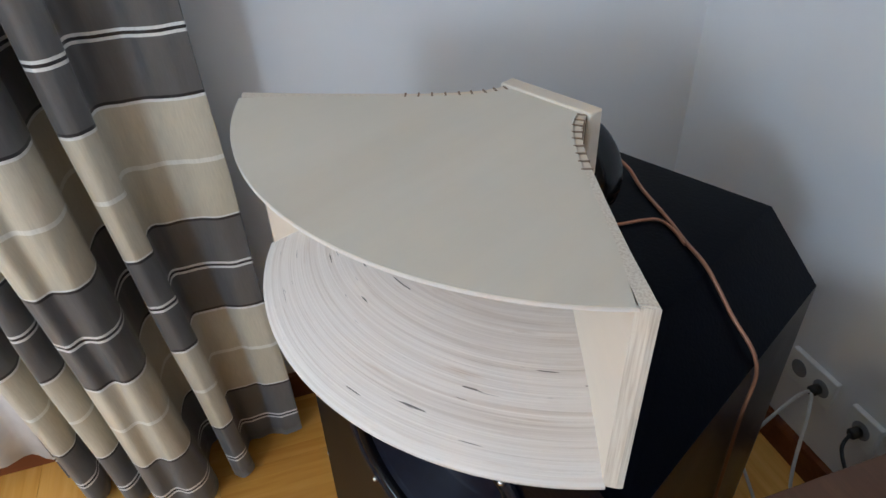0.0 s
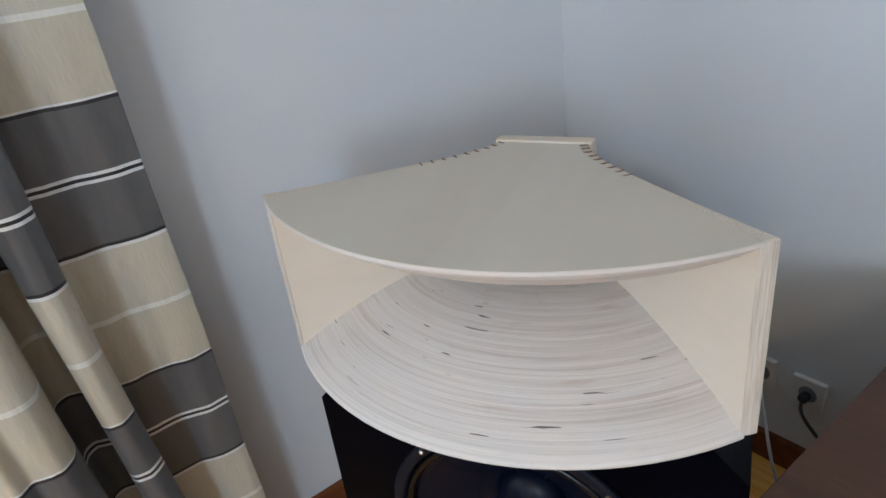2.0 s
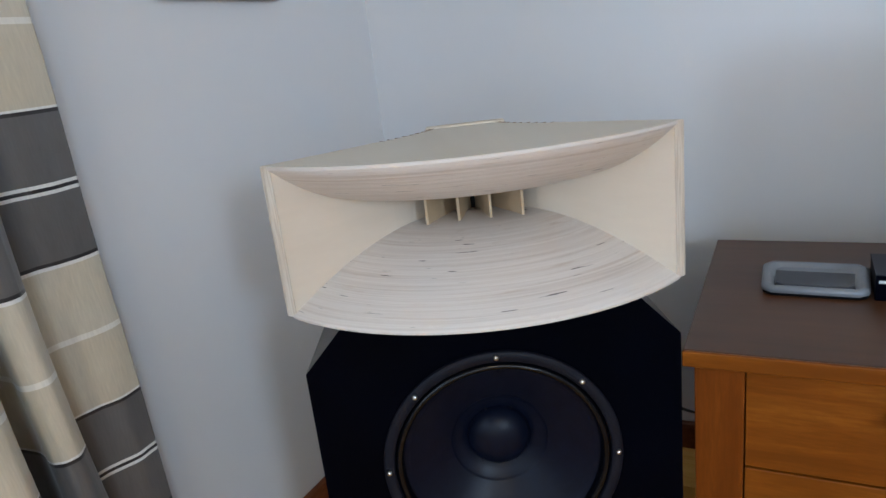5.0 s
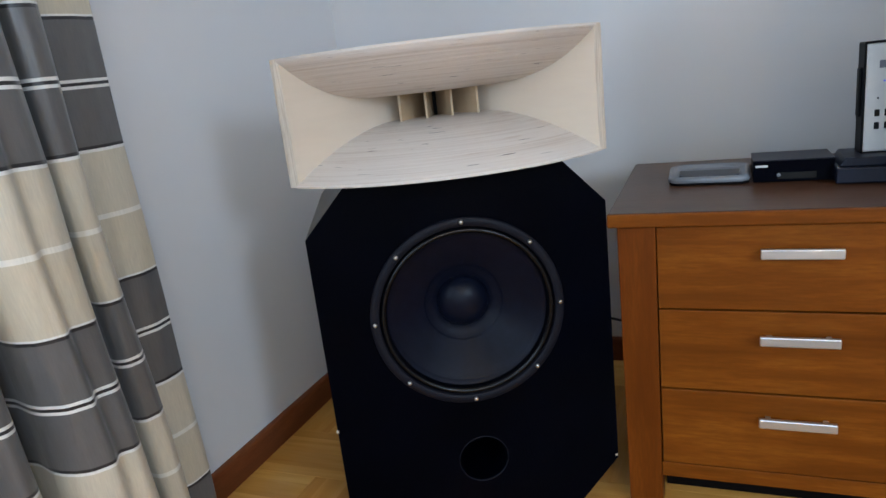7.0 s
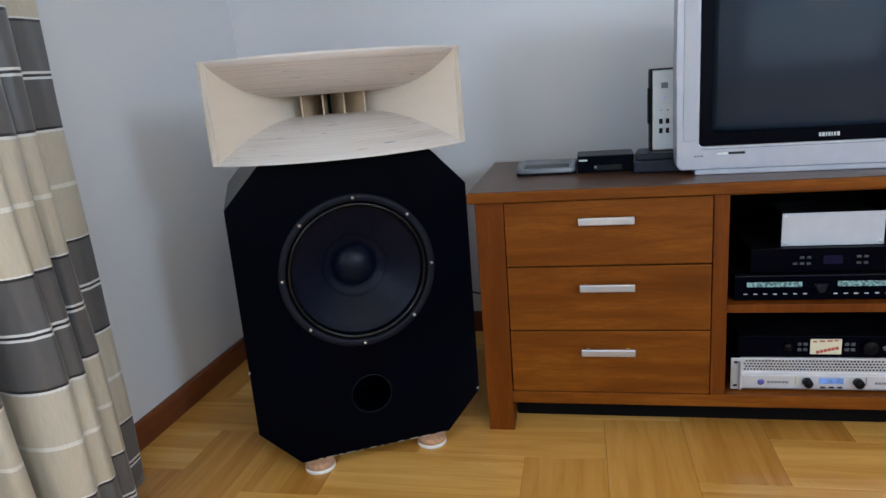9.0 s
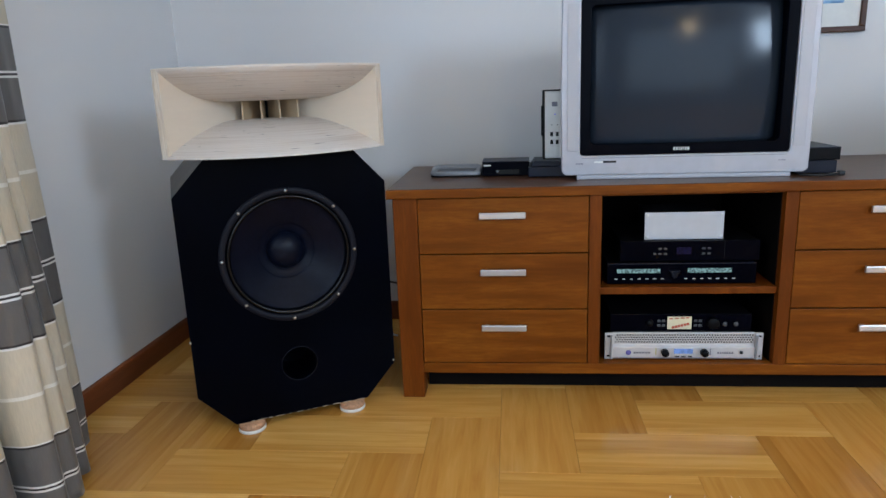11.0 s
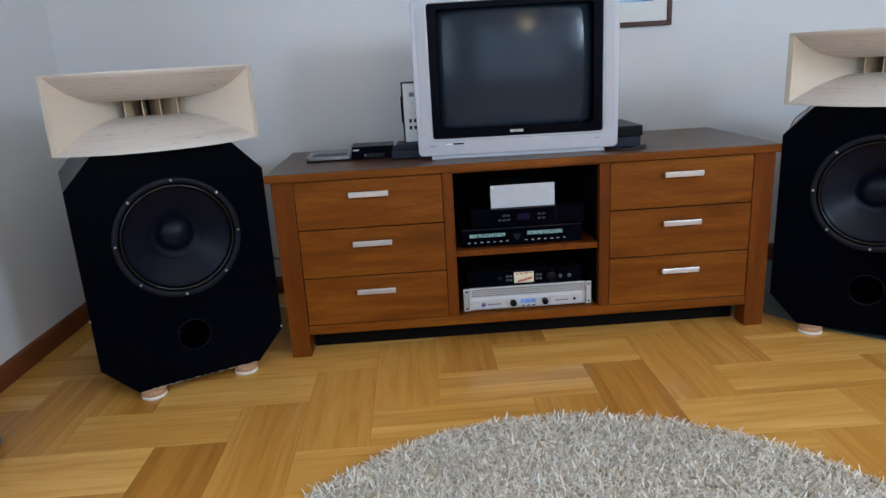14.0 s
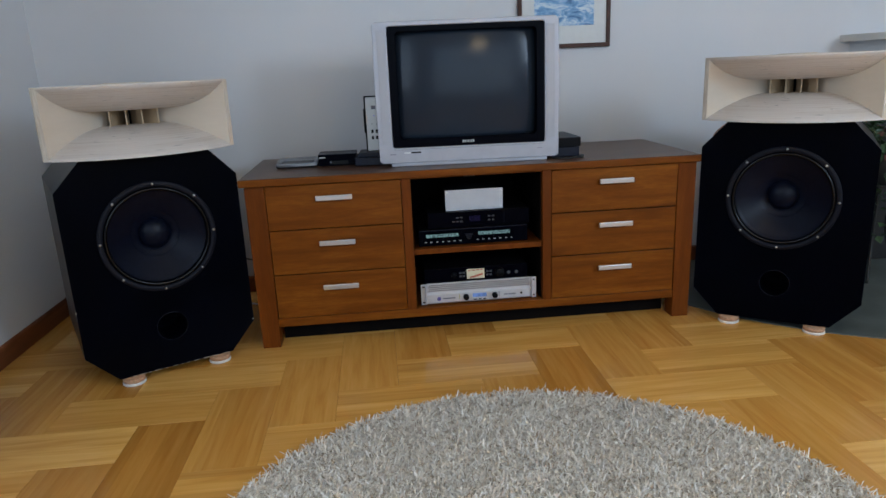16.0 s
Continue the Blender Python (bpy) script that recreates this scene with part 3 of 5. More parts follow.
def horn(m):
    h = thing("horn", m, "unfinished birch plywood horn with curved mouth and throat vanes", "horn", "pair of horns")
    wall_t = 0.014
    # outer line of the side: straight flare, then a kerf-bent neck
    line = [(HALF, 0.0), (0.245, 0.048), (0.19, 0.096), (0.142, 0.139), (0.118, 0.162), (0.095, 0.187), (0.076, 0.212), (0.064, 0.238)]

    def inset(k, t):
        p = Vector(line[k])
        d = (Vector(line[min(k + 1, len(line) - 1)]) - Vector(line[max(k - 1, 0)])).normalized()
        return (p.x - abs(d.y) * t, p.y - abs(d.x) * t)

    for sgn in (-1, 1):
        inner = [inset(k, wall_t) for k in range(len(line))]
        inner[0] = (HALF - wall_t * 1.15, -0.009)
        outl = [(sgn * x, y) for x, y in line] + [(sgn * x, y) for x, y in inner[::-1]]
        panel = part("side_panel", prism(outl, "z", 0.0, HH), BIRCH_SIDE, h, "pale birch side panel with layered edge")
        part("ply_edge", prism([(sgn * (HALF + 0.0008), 0.0005), (sgn * (HALF - 0.004), -0.0040), (sgn * (HALF - wall_t * 1.12), -0.0105), (sgn * (HALF - wall_t * 1.16), -0.0085)], "z", 0.0005, HH - 0.0005), PLY_END, panel)
        part("top_edge", prism([(sgn * x, y) for x, y in [(line[k][0] - 0.0006, line[k][1]) for k in range(4)]] + [(sgn * x, y) for x, y in [(inner[k][0] + 0.001, inner[k][1] + 0.001) for k in (3, 2, 1, 0)]], "z", HH - 0.001, HH + 0.0006), PLY_END, panel)
        # kerf slots across the bent neck
        for k in range(9):
            t = k / 8 * 4.0
            i, fr = 3 + int(min(t, 3.999)), t - int(min(t, 3.999))
            a, b = Vector(line[i]), Vector(line[i + 1])
            p, d = a.lerp(b, fr), (b - a).normalized()
            nrm = Vector((abs(d.y), abs(d.x)))
            q0, q1 = p + nrm * 0.0009, p - nrm * 0.0112
            e = d * 0.0012
            part("kerf_slot", prism([(sgn * (q0 + e).x, (q0 + e).y), (sgn * (q0 - e).x, (q0 - e).y), (sgn * (q1 - e).x, (q1 - e).y), (sgn * (q1 + e).x, (q1 + e).y)], "z", 0.004, HH + 0.0012), KERF, panel)

    # upper and lower flared shells of stacked layers, turned about the apex
    def half_width(y):
        for (xa, ya), (xb, yb) in zip(line, line[1:]):
            if ya <= y <= yb:
                return xa + (xb - xa) * (y - ya) / (yb - ya) - wall_t * 0.75
        return HALF - wall_t * 0.8 if y < 0 else line[-1][0] - wall_t

    def arc(sag):
        """Radius and centre depth of the mouth's arc, from its rise over the chord."""
        rad = (HALF ** 2 + sag ** 2) / (2 * sag)
        return rad, rad - sag

    def shell(upper):
        bm = bmesh.new()
        RAD, APEX = arc(0.128 if upper else 0.137)
        rs = np.linspace(RAD, THROAT_R, 26)
        na = 56
        cut = math.asin((HALF - 0.011) / RAD)

        def zed(r):
            u = max(0.0, (r - 0.15) / (RAD - 0.15))
            open_half = 0.026 + 0.0872 * u ** (2.9 if upper else 1.7)
            return MID_Z + open_half if upper else MID_Z - open_half

        face, outer = [], []
        for r in rs:
            row, orow = [], []
            for i in range(na + 1):
                a = -cut + 2 * cut * i / na
                x, y = r * math.sin(a), APEX - r * math.cos(a)
                lim = half_width(y)
                x = max(-lim, min(lim, x))
                row.append(bm.verts.new((x, y, zed(r))))
                orow.append(bm.verts.new((x, y, HH + 0.0 if upper else 0.0)))
            face.append(row)
            outer.append(orow)
        for g in (face, outer):
            for a, b in zip(g, g[1:]):
                for i in range(na):
                    f = bm.faces.new((a[i], a[i + 1], b[i + 1], b[i]))
                    f.smooth = g is face
        for i in range(na):
            bm.faces.new((face[0][i], face[0][i + 1], outer[0][i + 1], outer[0][i]))
            bm.faces.new((face[-1][i], face[-1][i + 1], outer[-1][i + 1], outer[-1][i]))
        bmesh.ops.recalc_face_normals(bm, faces=bm.faces[:])
        return bm

    part("upper_shell", shell(True), PLY_EDGE, h, "stacked plywood layers of the upper flare")
    part("lower_shell", shell(False), PLY_EDGE, h, "stacked plywood layers of the lower flare")
    # smooth birch lids
    lid = []
    RAD, APEX = arc(0.128)
    wide = math.asin((HALF - 0.013) / RAD)
    for i in range(41):
        a = wide * (i / 20 - 1)
        lid.append(((RAD - 0.0006) * math.sin(a), APEX - (RAD - 0.0006) * math.cos(a)))
    inner = [(line[k][0] - (wall_t if k < 3 else 0.012), line[k][1]) for k in range(1, len(line))]
    lid += inner + [(-x, y) for x, y in inner[::-1]]
    part("top_panel", prism(lid, "z", HH - 0.0004, HH + 0.0010), BIRCH, h, "smooth birch veneer top")
    # throat vanes
    for xf, xb in ((-0.080, -0.022), (-0.0267, -0.0073), (0.0267, 0.0073), (0.080, 0.022)):
        y0, y1, t = 0.122, 0.236, 0.0035
        part("vane", prism([(xf - t * 0.6, y0), (xf + t * 0.6, y0), (xb + t, y1), (xb - t, y1)], "z", MID_Z - 0.034, MID_Z + 0.034), VANE_WOOD, h)
    part("throat_bore", rod(0.032, 0.2355, 0.2379, (0.0, MID_Z), "y", 32), DARK_HOLE, h, "dark round driver bore")
    part("flange", box(-0.0705, 0.0705, 0.238, 0.262, 0.0, HH + 0.004, 0.003), BIRCH_SIDE, h, "square plywood driver flange")
    d = part("driver", lathe([(0, 0.262), (0.052, 0.262), (0.054, 0.268), (0.054, 0.272), (0.078, 0.274), (0.081, 0.279), (0.081, 0.312), (0.078, 0.318), (0.062, 0.320), (0.058, 0.340), (0.050, 0.346), (0, 0.347)], "y", 48, (0, 0, MID_Z)), RUBBER, h, "black compression driver")
    for k in range(3):
        a = math.radians(30 + 120 * k)
        part("bolt", rod(0.004, 0.319, 0.325, (0.07 * math.cos(a), MID_Z + 0.07 * math.sin(a)), "y", 10), STEEL, d)
    return h


HORN1 = front(0.181, 0.6215, SP_Z1 + 0.001, -64.1)
HORN2 = SP2 @ pose(0.0, -0.018, SP_Z1 + 0.001, 0, 0, 0)
horn(HORN1)
horn(HORN2)

# ---- television cabinet ----
CAB = front(0.353, -0.555, 0, -90)


def sideboard(m):
    c = thing("sideboard", m, "reddish brown cherry wood television sideboard with six drawers", "sideboard")
    part("top", box(-0.912, 0.912, -0.0085, 0.605, 0.662, 0.690, 0.002, 2), CHERRY_TOP, c, "dark reddish brown top board")
    part("edge_strip", box(-0.913, 0.913, -0.015, -0.0087, 0.6615, 0.6895, 0.003, 3), CHERRY, c, "reddish rounded front edge strip")
    for s in (-1, 1):
        for y0, y1 in ((0.0, 0.075), (0.52, 0.595)):
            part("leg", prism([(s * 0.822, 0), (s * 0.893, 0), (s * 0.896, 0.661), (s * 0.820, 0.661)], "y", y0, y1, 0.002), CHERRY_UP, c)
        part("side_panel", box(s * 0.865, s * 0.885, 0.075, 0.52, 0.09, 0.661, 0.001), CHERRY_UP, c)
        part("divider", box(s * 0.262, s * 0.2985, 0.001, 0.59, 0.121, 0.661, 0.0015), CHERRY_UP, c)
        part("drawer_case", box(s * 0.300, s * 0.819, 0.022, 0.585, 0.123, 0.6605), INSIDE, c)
        for z0, z1 in ((0.1235, 0.3005), (0.3045, 0.4805), (0.4845, 0.6575)):
            a, b = sorted((s * 0.3005, s * 0.8185))
            dr = part("drawer", box(a, b, 0.002, 0.021, z0, z1, 0.0018), CHERRY, c)
            xc, zc = (a + b) / 2, z0 + (z1 - z0) * 0.70
            hd = part("handle", box(xc - 0.070, xc + 0.070, -0.024, -0.014, zc - 0.010, zc + 0.010, 0.0025), NICKEL, dr, "brushed nickel bar handle")
            for e in (-0.052, 0.052):
                part("handle_post", box(xc + e - 0.005, xc + e + 0.005, -0.015, 0.003, zc - 0.005, zc + 0.005, 0.001), NICKEL, hd)
    for s in (-1, 1):
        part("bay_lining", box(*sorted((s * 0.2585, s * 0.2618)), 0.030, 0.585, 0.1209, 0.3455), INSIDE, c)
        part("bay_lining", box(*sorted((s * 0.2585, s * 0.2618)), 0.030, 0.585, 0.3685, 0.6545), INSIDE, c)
    part("lower_rail", box(-0.8215, 0.8215, 0.003, 0.024, 0.086, 0.1205, 0.0015), CHERRY, c)
    part("bay_floor", box(-0.819, 0.819, 0.0245, 0.59, 0.100, 0.1205), CHERRY, c)
    part("top_rail", box(-0.2615, 0.2615, 0.006, 0.024, 0.6555, 0.6615), CHERRY, c)
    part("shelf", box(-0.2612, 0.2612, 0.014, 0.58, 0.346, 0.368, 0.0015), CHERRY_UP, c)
    # added near-black board that stands for the shade under the rail
    part("plinth", box(-0.819, 0.819, 0.10, 0.118, 0.0, 0.0998), INSIDE, c, "dark recessed board added for the shade under the sideboard")
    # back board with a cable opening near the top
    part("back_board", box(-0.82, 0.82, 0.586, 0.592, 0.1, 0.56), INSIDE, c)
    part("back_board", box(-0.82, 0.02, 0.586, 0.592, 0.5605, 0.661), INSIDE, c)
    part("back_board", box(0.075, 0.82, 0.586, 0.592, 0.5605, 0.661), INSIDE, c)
    return c


sideboard(CAB)


def on_cab(x, y, z, rz=0):
    return CAB @ pose(x, y, z, 0, 0, rz)


def bars(parent, x0, z, widths, gap, h, y, material, name="print"):
    x = x0
    for w in widths:
        part(name, box(x, x + w, y, y + 0.0006, z - h / 2, z + h / 2), material, parent)
        x += w + gap


def power_amplifier():
    a = thing("power_amplifier", on_cab(0.0, 0.034, 0.1207), "silver rack power amplifier with a perforated top grille", "amplifier")
    part("case", box(-0.215, 0.215, 0.012, 0.40, 0.006, 0.088, 0.002), MATTE_BLACK, a)
    part("front_panel", prism([(0.0, 0.004), (0.012, 0.004), (0.012, 0.091), (0.002, 0.091), (0.002, 0.052), (-0.006, 0.045), (-0.006, 0.010)], "x", -0.217, 0.217, 0.0012), ALU, a)
    for s in (-1, 1):
        e = part("rack_ear", box(s * 0.2175, s * 0.2415, -0.001, 0.006, 0.003, 0.091, 0.001), ALU, a)
        for z in (0.014, 0.080):
            part("slot", box(s * 0.225, s * 0.235, -0.0016, -0.0008, z - 0.003, z + 0.003), DARK_HOLE, e)
        part("grip", box(s * 0.2180, s * 0.2235, -0.022, -0.001, 0.010, 0.086, 0.002), ALU, a)
        part("knob", lathe([(0, -0.024), (0.0095, -0.024), (0.0115, -0.021), (0.012, -0.0062), (0, -0.0062)], "y", 24, (s * 0.060 + 0.004, 0, 0.029)), MATTE_BLACK, a)
        part("level_meter", box(s * 0.083 - 0.0012, s * 0.083 + 0.0012, -0.0068, -0.0060, 0.020, 0.042), LED_YELLOW if s < 0 else GREY_INK, a)
    holes = bmesh.new()
    for r in range(4):
        for k in range(52):
            x = -0.207 + k * 0.0081 + (0.004 if r % 2 else 0)
            z = 0.060 + r * 0.0078
            bmesh.ops.create_circle(holes, cap_ends=True, radius=0.0029, segments=6, matrix=Matrix.Translation((x, 0.0014, z)) @ Matrix.Rotation(math.pi / 2, 4, "X"))
    tagged(part("perforated_grille", holes, DARK_HOLE, a), kind="stuff")
    part("display", box(-0.028, 0.030, -0.0072, -0.0060, 0.024, 0.040), LCD_BLUE, a, "lit blue display")
    for x in (-0.018, 0.002, 0.022):
        part("button", box(x - 0.006, x + 0.006, -0.0085, -0.006, 0.0125, 0.0165, 0.0006), DARK_HOLE, a)
    part("badge", rod(0.0085, -0.0075, -0.006, (-0.168, 0.027), "y", 20), PURPLE, a)
    bars(a, -0.152, 0.027, (0.007, 0.006, 0.007, 0.008, 0.007, 0.007), 0.0018, 0.006, -0.0068, GREY_INK)
    bars(a, 0.104, 0.027, (0.006, 0.005, 0.003, 0.006, 0.006, 0.006, 0.006), 0.0018, 0.006, -0.0068, GREY_INK)
    part("power_button", rod(0.005, -0.010, -0.006, (0.176, 0.029), "y", 16), DARK_HOLE, a)
    return a


power_amplifier()


def black_unit(name, x, y, z, w, h, d, label, category):
    u = thing(name, on_cab(x, y, z), label, category)
    part("case", box(-w / 2, w / 2, 0.006, d, 0.004, h - 0.001, 0.0015), MATTE_BLACK, u)
    part("front_panel", box(-w / 2 - 0.003, w / 2 + 0.003, 0.0, 0.0058, 0.003, h, 0.0015), BEZEL, u)
    for sx in (-1, 1):
        part("foot", rod(0.012, 0.0, 0.0045, (sx * w * 0.4, 0.05)), RUBBER, u)
        part("foot", rod(0.012, 0.0, 0.0045, (sx * w * 0.4, d - 0.05)), RUBBER, u)
    return u


crossover = black_unit("processor", -0.008, 0.045, 0.2122, 0.425, 0.058, 0.25, "black rack processor with a cream sticker on its front", "audio processor")
part("sticker", box(-0.040, 0.034, -0.0008, -0.0002, 0.008, 0.050), STICKER, crossover, "cream sticker with red print")
for k, (sx, sz, sw) in enumerate(((-0.034, 0.043, 0.010), (-0.018, 0.044, 0.012), (0.0, 0.045, 0.012), (0.016, 0.046, 0.010))):
    part("red_print", box(sx, sx + sw, -0.0012, -0.0009, sz - 0.002, sz + 0.002), RED_INK, crossover)
for k in range(6):
    bm = box(-0.004, 0.004, -0.0012, -0.0009, -0.004, 0.004)
    bm.transform(Matrix.Translation((-0.022 + k * 0.009, 0, 0.014 + k * 0.0022)) @ Matrix.Rotation(-0.25, 4, "Y"))
    part("red_print", bm, RED_INK, crossover)
for bx in (-0.066, -0.052, 0.046, 0.060):
    for bz in (0.021, 0.036):
        part("button", box(bx - 0.005, bx + 0.005, -0.003, 0, bz - 0.004, bz + 0.004, 0.001), DIM_BUTTON, crossover)
part("knob", lathe([(0, -0.014), (0.016, -0.014), (0.018, -0.012), (0.019, 0), (0, 0)], "y", 32, (0.098, 0, 0.029)), MATTE_BLACK, crossover)
part("knob", lathe([(0, -0.010), (0.010, -0.010), (0.012, 0), (0, 0)], "y", 24, (-0.094, 0, 0.029)), MATTE_BLACK, crossover)
for bx in (0.135, 0.168):
    part("socket", rod(0.007, -0.003, 0.0, (bx, 0.025), "y", 16), DIM_BUTTON, crossover)

receiver = black_unit("receiver", -0.015, 0.040, 0.3682, 0.44, 0.070, 0.32, "black receiver with two lit cyan displays", "receiver")
part("display", box(-0.193, -0.062, -0.0008, -0.0002, 0.038, 0.051), LCD_CYAN, receiver, "lit cyan display")
part("display", box(0.020, 0.150, -0.0008, -0.0002, 0.038, 0.052), LCD_CYAN, receiver, "lit cyan display")
part("knob", prism([(-0.036, 0.047), (-0.004, 0.047), (-0.014, 0.024), (-0.025, 0.024)], "y", -0.012, 0, 0.002), CAST, receiver, "tapered dark knob")
part("trim_line", box(-0.222, 0.222, -0.0008, 0, 0.066, 0.0685), NAVY, receiver)
for k in range(16):
    x = -0.20 + k * 0.0235
    if -0.04 < x < 0.0:
        continue
    part("print", box(x, x + 0.009, -0.0008, -0.0002, 0.018, 0.0205), PALE_INK, receiver)

player = black_unit("tuner", 0.010, 0.050, 0.4384, 0.41, 0.066, 0.28, "black audio unit with small buttons and a dim violet display", "audio unit")
part("display", box(-0.038, 0.006, -0.0008, -0.0002, 0.024, 0.046), LCD_VIOLET, player, "dim violet display")
for bx in (-0.104, -0.088, -0.072, 0.042, 0.058):
    for bz in (0.026, 0.042):
        if bx == -0.104 and bz == 0.042:
            continue
        part("button", box(bx - 0.005, bx + 0.005, -0.003, 0, bz - 0.003, bz + 0.003, 0.0008), DIM_BUTTON, player)
part("seam", box(0.103, 0.1045, -0.0006, 0, 0.006, 0.064), DARK_HOLE, player)

pbox = thing("metal_box", on_cab(-0.004, 0.072, 0.5048), "small metal box with a pale aluminium front plate", "box")
part("case", box(-0.108, 0.108, 0.003, 0.17, 0.0, 0.080, 0.001), MATTE_BLACK, pbox)
part("front_plate", box(-0.118, 0.118, 0.0, 0.003, 0.0, 0.085, 0.001), PALE_PANEL, pbox, "pale aluminium front plate")
for sx in (-0.11, 0.11):
    for sz in (0.008, 0.077):
        part("screw", rod(0.004, -0.0015, 0.0, (sx, sz), "y", 12), STEEL, pbox)


# ---- television ----
def television():
    m = front(0.4535, -0.543, 0.690, -92.9)
    t = thing("television", m, "silver cathode ray television with a black bezel, switched off", "television")
    W, Z0, Z1 = 0.361, 0.014, 0.556
    # front shell as a frame
    ow = [(-W, Z0 + 0.01), (-W + 0.012, Z0), (W - 0.012, Z0), (W, Z0 + 0.01), (W + 0.003, 0.28), (W, Z1 - 0.012), (W - 0.015, Z1), (-W + 0.015, Z1), (-W, Z1 - 0.012), (-W - 0.003, 0.28)]

    def frame_ring(out, inn, y0, y1, bevel=0.003):
        bm = bmesh.new()
        k = len(out)
        a = [bm.verts.new((x, y0, z)) for x, z in out]
        b = [bm.verts.new((x, y0, z)) for x, z in inn]
        c = [bm.verts.new((x, y1, z)) for x, z in out]
        d = [bm.verts.new((x, y1, z)) for x, z in inn]
        for i in range(k):
            j = (i + 1) % k
            bm.faces.new((a[i], a[j], b[j], b[i]))
            bm.faces.new((c[i], c[j], d[j], d[i]))
            bm.faces.new((a[i], a[j], c[j], c[i]))
            bm.faces.new((b[i], b[j], d[j], d[i]))
        bmesh.ops.recalc_face_normals(bm, faces=bm.faces[:])
        if bevel:
            bmesh.ops.bevel(bm, geom=bm.edges[:], offset=bevel, segments=2, profile=0.5, affect="EDGES")
        return bm

    bx, bz0, bz1 = 0.306, 0.074, 0.538
    inn = [(-bx, bz0 + 0.006), (-bx + 0.006, bz0), (bx - 0.006, bz0), (bx, bz0 + 0.006), (bx, 0.3), (bx, bz1 - 0.006), (bx - 0.006, bz1), (-bx + 0.006, bz1), (-bx, bz1 - 0.006), (-bx, 0.3)]
    part("front_shell", frame_ring(ow, inn, 0.0, 0.10), SILVER, t, "silver plastic front shell")
    for s in (-1, 1):
        part("speaker_grille", box(s * 0.312, s * 0.345, -0.0025, 0.002, 0.09, 0.525, 0.001), SILVER_GRILLE, t)
    gx, gz0, gz1 = 0.275, 0.107, 0.517
    gi = [(-gx, gz0 + 0.010), (-gx + 0.010, gz0), (gx - 0.010, gz0), (gx, gz0 + 0.010), (gx, 0.3), (gx, gz1 - 0.010), (gx - 0.010, gz1), (-gx + 0.010, gz1), (-gx, gz1 - 0.010), (-gx, 0.3)]
    bi = [(x * 0.997, 0.308 + (z - 0.308) * 0.997) for x, z in inn]
    part("bezel", frame_ring(bi, gi, 0.006, 0.080, 0.002), BEZEL, t, "glossy black bezel")
    bm = bmesh.new()
    rows = []
    for i in range(25):
        row = []
        for k in range(25):
            u, v = i / 12 - 1, k / 12 - 1
            row.append(bm.verts.new((u * (gx + 0.004), 0.013 + 0.035 * u * u + 0.019 * v * v, (gz0 + gz1) / 2 + v * ((gz1 - gz0) / 2 + 0.004))))
        rows.append(row)
    for a, b in zip(rows, rows[1:]):
        for k in range(24):
            bm.faces.new((a[k], a[k + 1], b[k + 1], b[k])).smooth = True
    bmesh.ops.recalc_face_normals(bm, faces=bm.faces[:])
    ob = part("screen", bm, SCREEN, t, "bulging dark grey glass screen")
    md = ob.modifiers.new("thick", "SOLIDIFY")
    md.thickness = 0.006
    md.offset = -1
    # tapering back
    bm = bmesh.new()
    secs = [(0.10, 1.0, 0.02, 0.552), (0.16, 0.97, 0.02, 0.54), (0.30, 0.74, 0.03, 0.47), (0.42, 0.58, 0.035, 0.40), (0.445, 0.55, 0.05, 0.38)]
    prev = None
    for y, s, z0, z1 in secs:
        ring = [bm.verts.new((x, y, z)) for x, z in ((-W * s, z0 + 0.02), (-W * s + 0.02, z0), (W * s - 0.02, z0), (W * s, z0 + 0.02), (W * s, z1 - 0.03), (W * s - 0.03, z1), (-W * s + 0.03, z1), (-W * s, z1 - 0.03))]
        if prev:
            for i in range(8):
                bm.faces.new((prev[i], prev[(i + 1) % 8], ring[(i + 1) % 8], ring[i]))
        prev = ring
    bm.faces.new(prev)
    bmesh.ops.recalc_face_normals(bm, faces=bm.faces[:])
    part("back_shell", bm, GREY_PLASTIC, t, "dark grey tapering back")
    part("base", box(-0.315, 0.315, 0.004, 0.36, 0.0, 0.0145, 0.003), SILVER, t)
    part("button_slot", box(-0.235, -0.195, -0.001, 0.002, 0.052, 0.058), DARK_HOLE, t)
    part("slot_trim", box(-0.262, -0.236, -0.001, 0.002, 0.052, 0.057), WHITE_PLASTIC, t)
    bars(t, -0.026, 0.0905, (0.005, 0.006, 0.003, 0.005, 0.003, 0.005, 0.006), 0.0022, 0.0095, 0.0050, PALE_INK, "badge")
    bars(t, -0.318, 0.050, (0.006, 0.005, 0.007), 0.002, 0.004, -0.0008, GREY_INK)
    bars(t, 0.276, 0.050, (0.005, 0.006, 0.004), 0.002, 0.003, -0.0008, GREY_INK)
    part("panel_groove", box(-0.30, 0.30, -0.0005, 0.001, 0.0665, 0.068), GREY_PLASTIC, t)
    return t


television()


